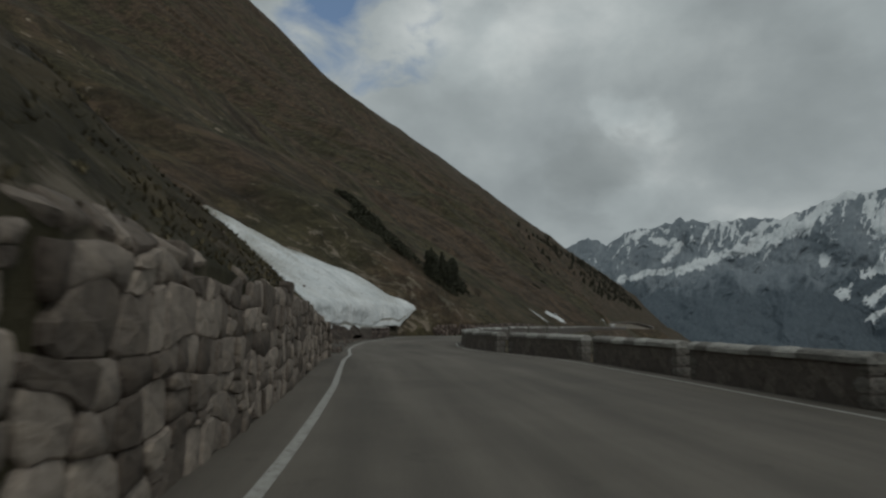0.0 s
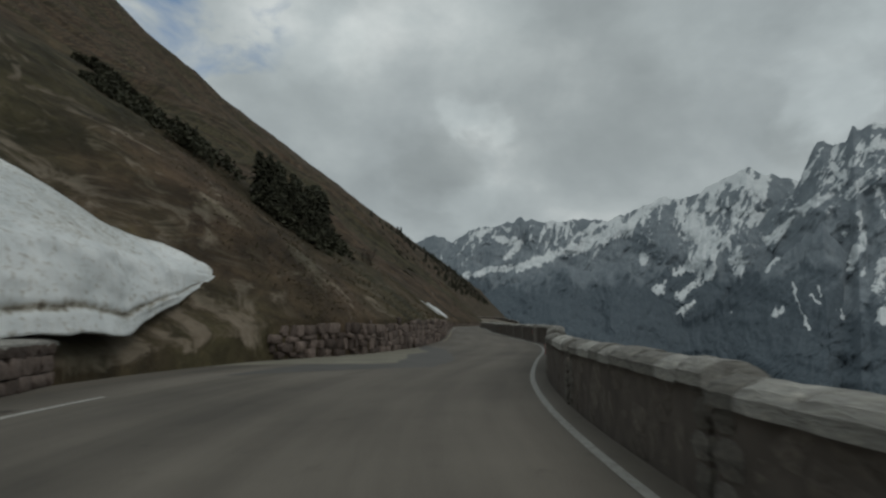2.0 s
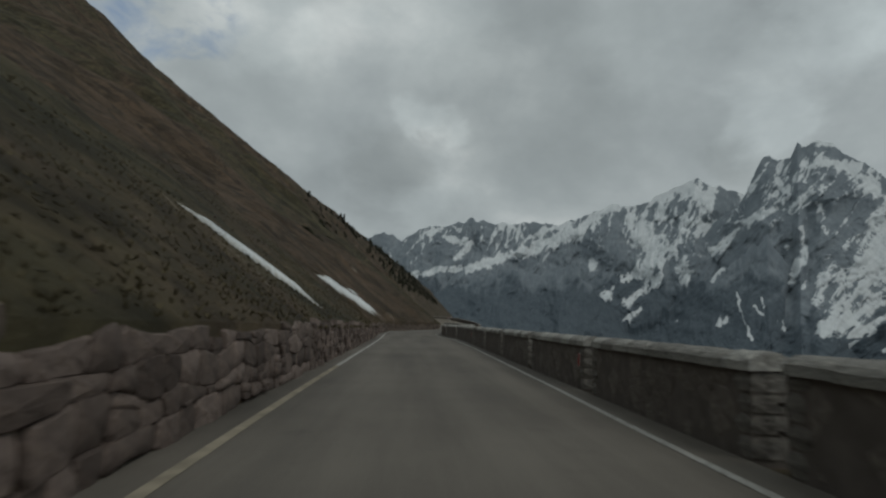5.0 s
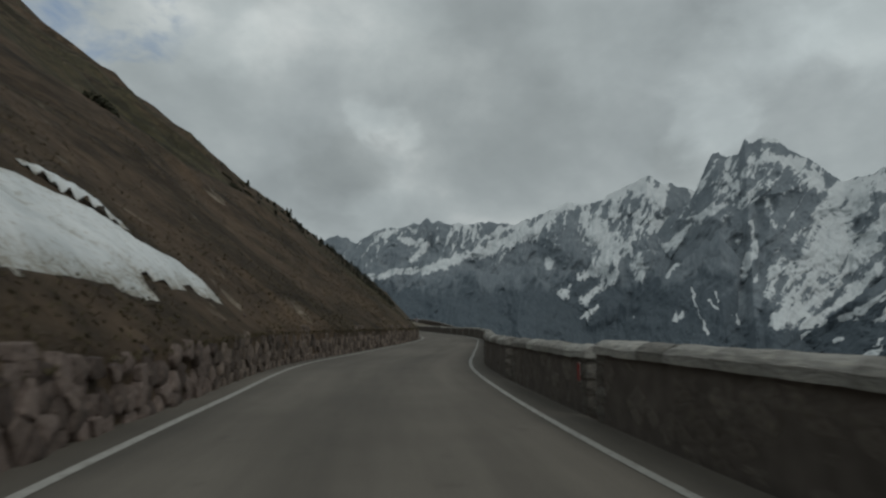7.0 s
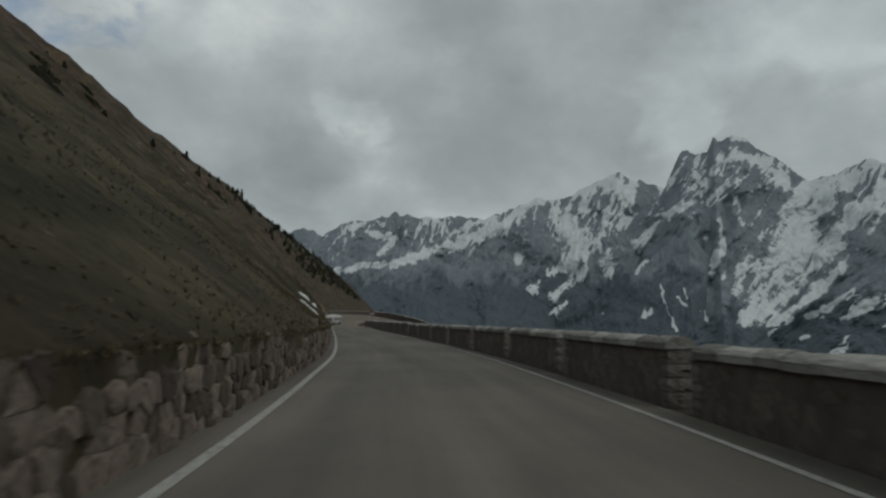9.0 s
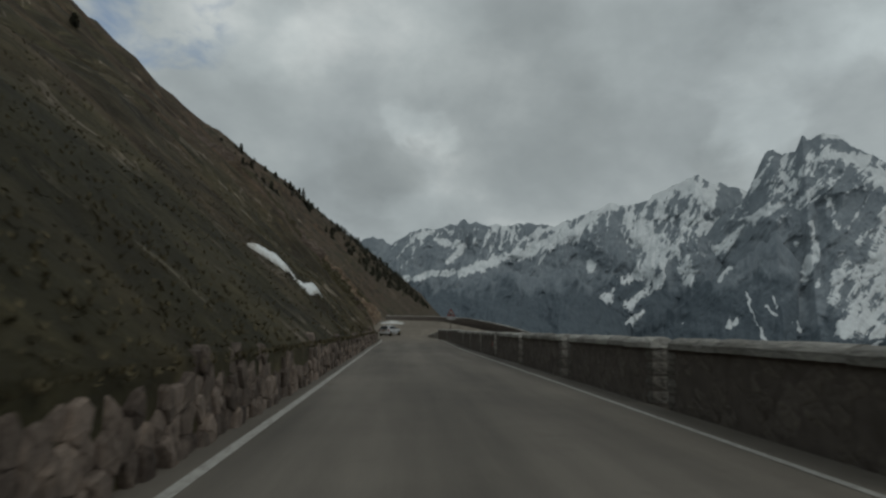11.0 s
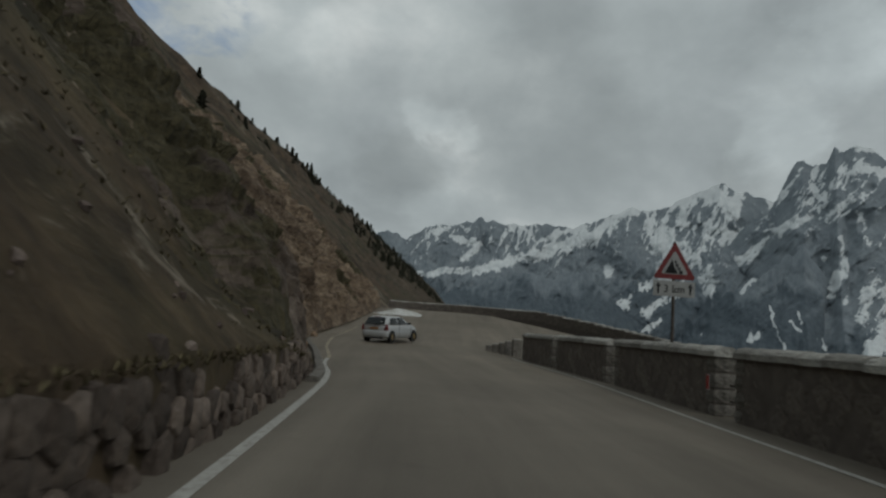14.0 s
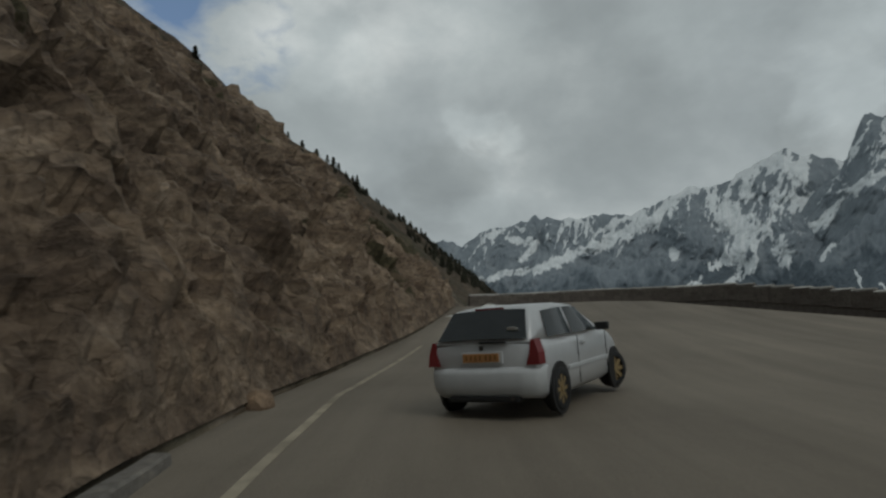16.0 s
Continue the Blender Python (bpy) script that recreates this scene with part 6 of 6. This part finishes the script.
# ---- the car ahead ----
def quad_on(corners, u0, u1, v0, v1, out, name, mat, parent, label="", n=6):
    """A panel lying on the bilinear patch corners (low-left, low-right, high-right, high-left), raised by out."""
    a, b, c, d = [Vector(p) for p in corners]
    nrm = (b - a).cross(d - a).normalized()
    bm = bmesh.new()
    g = []
    for i in range(n + 1):
        row = []
        for j in range(n + 1):
            u, v = u0 + (u1 - u0) * i / n, v0 + (v1 - v0) * j / n
            p = (a * (1 - u) + b * u) * (1 - v) + (d * (1 - u) + c * u) * v
            bulge = 0.03 * (1 - (2 * u - 1) ** 2)
            row.append(bm.verts.new(p + nrm * (out + bulge)))
        g.append(row)
    for i in range(n):
        for j in range(n):
            bm.faces.new((g[i][j], g[i + 1][j], g[i + 1][j + 1], g[i][j + 1]))
    return part(name, bm, mat, parent, label, True)


def ring_loft(rings):
    bm = bmesh.new()
    made = [[bm.verts.new(p) for p in ring] for ring in rings]
    n = len(made[0])
    for a, b in zip(made, made[1:]):
        for i in range(n):
            bm.faces.new((a[i], a[(i + 1) % n], b[(i + 1) % n], b[i]))
    bm.faces.new(made[0][::-1])
    bm.faces.new(made[-1])
    bmesh.ops.recalc_face_normals(bm, faces=bm.faces[:])
    return bm


def build_wheel(parent, x, y, steer=0.0):
    side = 1 if x > 0 else -1
    bm = bmesh.new()
    prof = [(0.19, -0.085), (0.255, -0.095), (0.288, -0.06), (0.293, 0.0), (0.288, 0.06), (0.255, 0.095), (0.19, 0.085)]
    k = 28
    rows = [[bm.verts.new((w, math.cos(2 * math.pi * i / k) * r, math.sin(2 * math.pi * i / k) * r)) for i in range(k)] for r, w in prof]
    for a, b in zip(rows, rows[1:]):
        for i in range(k):
            bm.faces.new((a[i], a[(i + 1) % k], b[(i + 1) % k], b[i]))
    wheel = part("wheel", bm, RUBBER, parent, "black tyre", True)
    wheel.matrix_local = pose(x, y, 0.29, 0, 0, steer)
    bm = bmesh.new()
    bmesh.ops.create_cone(bm, cap_ends=True, segments=24, radius1=0.195, radius2=0.185, depth=0.05, matrix=Matrix.Translation((side * 0.03, 0, 0)) @ Matrix.Rotation(side * math.pi / 2, 4, "Y"))
    part("rim_dish", bm, RIMDARK, wheel)
    bm = bmesh.new()
    for i in range(8):
        a = i * math.pi / 4
        m = Matrix.Rotation(a, 4, "X")
        r = bmesh.ops.create_cube(bm, size=1.0)["verts"]
        for v in r:
            v.co = m @ Vector((side * 0.062 + v.co.x * 0.03, v.co.y * 0.05, 0.105 + v.co.z * 0.17))
    bmesh.ops.create_cone(bm, cap_ends=True, segments=16, radius1=0.055, radius2=0.045, depth=0.05, matrix=Matrix.Translation((side * 0.065, 0, 0)) @ Matrix.Rotation(side * math.pi / 2, 4, "Y"))
    part("rim", bm, GOLD, wheel, "gold alloy rim")


def build_car(m):
    root = empty("car", m)
    tagged(root, "silver three-door hatchback with gold wheels on the asphalt", "car")
    rings = []
    for y, w, lo, hi in [(0.07, 0.72, 0.34, 0.90), (0.12, 0.77, 0.26, 0.945), (0.35, 0.805, 0.21, 0.955), (1.2, 0.82, 0.19, 0.945), (2.2, 0.82, 0.19, 0.955), (2.85, 0.81, 0.2, 0.955),
                         (3.2, 0.79, 0.21, 0.89), (3.5, 0.75, 0.24, 0.81), (3.68, 0.68, 0.27, 0.72), (3.77, 0.55, 0.32, 0.60)]:
        h = hi - lo
        half_ring = [(w * 0.86, lo), (w * 0.98, lo + 0.10 * h), (w, lo + 0.35 * h), (w * 0.995, lo + 0.62 * h), (w * 0.965, lo + 0.85 * h), (w * 0.90, hi - 0.01), (w * 0.55, hi + 0.012)]
        rings.append([(a, y, b) for a, b in half_ring] + [(-a, y, b) for a, b in half_ring[::-1]])
    part("body", ring_loft(rings), SILVER, root, "silver painted body", True)
    # greenhouse: roof, pillars, glass
    LB, RB, RT, LT = (-0.68, 0.07, 0.93), (0.68, 0.07, 0.93), (0.555, 0.40, 1.345), (-0.555, 0.40, 1.345)
    FLB, FRB, FRT, FLT = (-0.72, 2.86, 0.94), (0.72, 2.86, 0.94), (0.56, 2.02, 1.37), (-0.56, 2.02, 1.37)
    rings = []
    for y, zt, wt, wb in [(0.07, 0.94, 0.66, 0.68), (0.24, 1.16, 0.62, 0.71), (0.36, 1.32, 0.575, 0.725), (0.46, 1.385, 0.54, 0.73), (0.9, 1.415, 0.56, 0.745), (1.5, 1.415, 0.565, 0.75),
                          (1.95, 1.39, 0.56, 0.75), (2.1, 1.35, 0.565, 0.745), (2.5, 1.13, 0.64, 0.735), (2.86, 0.95, 0.71, 0.72)]:
        zb = 0.93
        half_ring = [(wb, zb), (wb * 0.66 + wt * 0.34, zb + (zt - zb) * 0.4), (wb * 0.25 + wt * 0.75, zb + (zt - zb) * 0.82), (wt, zb + (zt - zb) * 0.94), (wt * 0.8, zb + (zt - zb) * 0.99), (wt * 0.4, zt)]
        rings.append([(a, y, b) for a, b in half_ring] + [(-a, y, b) for a, b in half_ring[::-1]])
    part("cabin", ring_loft(rings), SILVER, root, "silver roof and pillars", True)
    quad_on((LB, RB, RT, LT), 0.025, 0.975, 0.05, 0.94, 0.035, "rear_window", DARKGLASS, root, "dark tinted rear window")
    quad_on((FRB, FLB, FLT, FRT), 0.06, 0.94, 0.05, 0.93, 0.04, "windscreen", DARKGLASS, root, "dark windscreen")
    for e in (-1, 1):
        c = [(e * 0.733, 0.50, 0.96), (e * 0.740, 1.38, 0.955), (e * 0.600, 1.38, 1.335), (e * 0.598, 0.66, 1.30)]
        d = [(e * 0.74, 1.44, 0.955), (e * 0.735, 2.52, 0.96), (e * 0.595, 2.02, 1.32), (e * 0.595, 1.44, 1.335)]
        for name, q in (("quarter_window", c), ("door_window", d)):
            if e < 0:
                q = [q[1], q[0], q[3], q[2]]
            quad_on(q, 0, 1, 0, 1, 0.012, name, DARKGLASS, root, "dark side glass", 3)
        # mirror, handle, door gaps, sill moulding, lamps
        bm = bmesh.new()
        box(bm, (e * 0.80 - 0.03, 2.38, 0.95), (e * 0.80 + 0.18 * e, 2.48, 1.07), 0.02)
        bmesh.ops.recalc_face_normals(bm, faces=bm.faces[:])
        part("mirror", bm, BLACK, root, "black door mirror")
        bm = bmesh.new()
        box(bm, (e * 0.815 - 0.015, 1.58, 0.80), (e * 0.815 + 0.015, 1.74, 0.835), 0.008)
        part("door_handle", bm, BUMPER, root)
        bm = bmesh.new()
        box(bm, (e * 0.822 - 0.014, 0.98, 0.50), (e * 0.822 + 0.014, 2.72, 0.555), 0.01)
        part("side_moulding", bm, BUMPER, root, "grey side moulding")
        for y in (1.42, 2.74):
            bm = bmesh.new()
            box(bm, (e * 0.8175 - 0.004, y - 0.006, 0.28), (e * 0.8175 + 0.004, y + 0.006, 0.93))
            part("door_gap", bm, BLACK, root)
        bm = bmesh.new()
        pts = [(0.62, 0.655), (0.795, 0.655), (0.785, 0.80), (0.735, 0.965), (0.69, 0.965), (0.665, 0.80)]
        lower = [bm.verts.new((e * u, 0.035 + (w - 0.65) * 0.10, w)) for u, w in pts]
        upper = [bm.verts.new((e * (u + 0.006), 0.25, w)) for u, w in pts]
        bm.faces.new(lower)
        bm.faces.new(upper[::-1])
        for i in range(len(pts)):
            bm.faces.new((lower[i], lower[(i + 1) % len(pts)], upper[(i + 1) % len(pts)], upper[i]))
        bmesh.ops.recalc_face_normals(bm, faces=bm.faces[:])
        part("tail_light", bm, TAILRED, root, "red tail light")
        bm = bmesh.new()
        box(bm, (e * 0.50 - 0.12, 3.60, 0.58), (e * 0.50 + 0.12, 3.70, 0.70), 0.03)
        part("headlight", bm, WHITE, root, "clear headlight")
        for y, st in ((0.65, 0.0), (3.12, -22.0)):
            # flat black disc on the hull, in place of the shade inside the arch
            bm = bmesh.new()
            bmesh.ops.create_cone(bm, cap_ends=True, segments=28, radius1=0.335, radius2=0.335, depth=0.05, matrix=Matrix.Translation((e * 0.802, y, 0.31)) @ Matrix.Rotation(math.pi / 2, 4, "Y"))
            part("wheel_arch", bm, BLACK, root, "black disc standing in for the shaded wheel arch")
            build_wheel(root, e * 0.755, y, st)
    # rear bumper wrapping round the corners
    rings = []
    for z, yb, w in [(0.24, 0.10, 0.74), (0.30, 0.02, 0.79), (0.42, -0.02, 0.815), (0.55, -0.02, 0.82), (0.60, 0.0, 0.815), (0.63, 0.06, 0.80)]:
        half_ring = [(0.0, yb), (w * 0.62, yb + 0.01), (w * 0.88, yb + 0.05), (w, yb + 0.20), (w * 0.985, yb + 0.32), (w * 0.8, yb + 0.3)]
        rings.append([(a, b, z) for a, b in half_ring] + [(-a, b, z) for a, b in half_ring[:0:-1]])
    part("rear_bumper", ring_loft(rings), BUMPER, root, "silver-grey rear bumper", True)
    bm = bmesh.new()
    box(bm, (-0.5, 0.0, 0.20), (0.5, 0.3, 0.27), 0.02)
    part("under_tray", bm, BLACK, root, "dark underside")
    bm = bmesh.new()
    box(bm, (-0.30, 0.035, 0.675), (0.30, 0.09, 0.83), 0.012)
    part("plate_recess", bm, BUMPER, root)
    plate_bm = bmesh.new()
    box(plate_bm, (-0.26, 0.022, 0.70), (0.26, 0.04, 0.81), 0.006)
    plate = part("number_plate", plate_bm, YELLOW, root, "yellow rear number plate")
    for i in range(7):
        u = -0.20 + i * 0.065 + (0.02 if i > 3 else 0)
        bm = bmesh.new()
        box(bm, (u - 0.016, 0.0185, 0.722), (u + 0.016, 0.0225, 0.788))
        part("plate_bar", bm, PLATEBAR, plate)
    bm = bmesh.new()
    box(bm, (-0.03, 0.055, 0.845), (0.03, 0.075, 0.905), 0.012)
    part("badge", bm, IRON, root, "plain dark badge")
    bm = bmesh.new()
    box(bm, (-0.2, 0.355, 1.355), (0.2, 0.42, 1.385), 0.008)
    part("brake_light", bm, TAILRED, root, "high red brake light")
    bm = bmesh.new()
    box(bm, (-0.02, 0.03, 0.93), (0.36, 0.06, 0.955), 0.006)
    ob = part("rear_wiper", bm, BLACK, root)
    for u in (0.40, 0.46):
        bm = bmesh.new()
        bmesh.ops.create_cone(bm, cap_ends=True, segments=18, radius1=0.05, radius2=0.05, depth=0.004)
        ob = part("sticker", bm, WHITE, root, "plain white oval sticker")
        ob.matrix_local = pose(u, 0.125, 1.09, 129, 0, 0)
    bm = bmesh.new()
    bmesh.ops.create_cone(bm, cap_ends=True, segments=12, radius1=0.028, radius2=0.028, depth=0.12, matrix=Matrix.Translation((0.42, 0.05, 0.25)) @ Matrix.Rotation(math.pi / 2, 4, "X"))
    part("exhaust_pipe", bm, IRON, root)
    return root


CAR_S = nearest_s(94.6, 356.0)
build_car(pose(93.36, 354.75, float(road_z(CAR_S - 1.2)) + 0.005, 2.2, -1.0, -43.4))
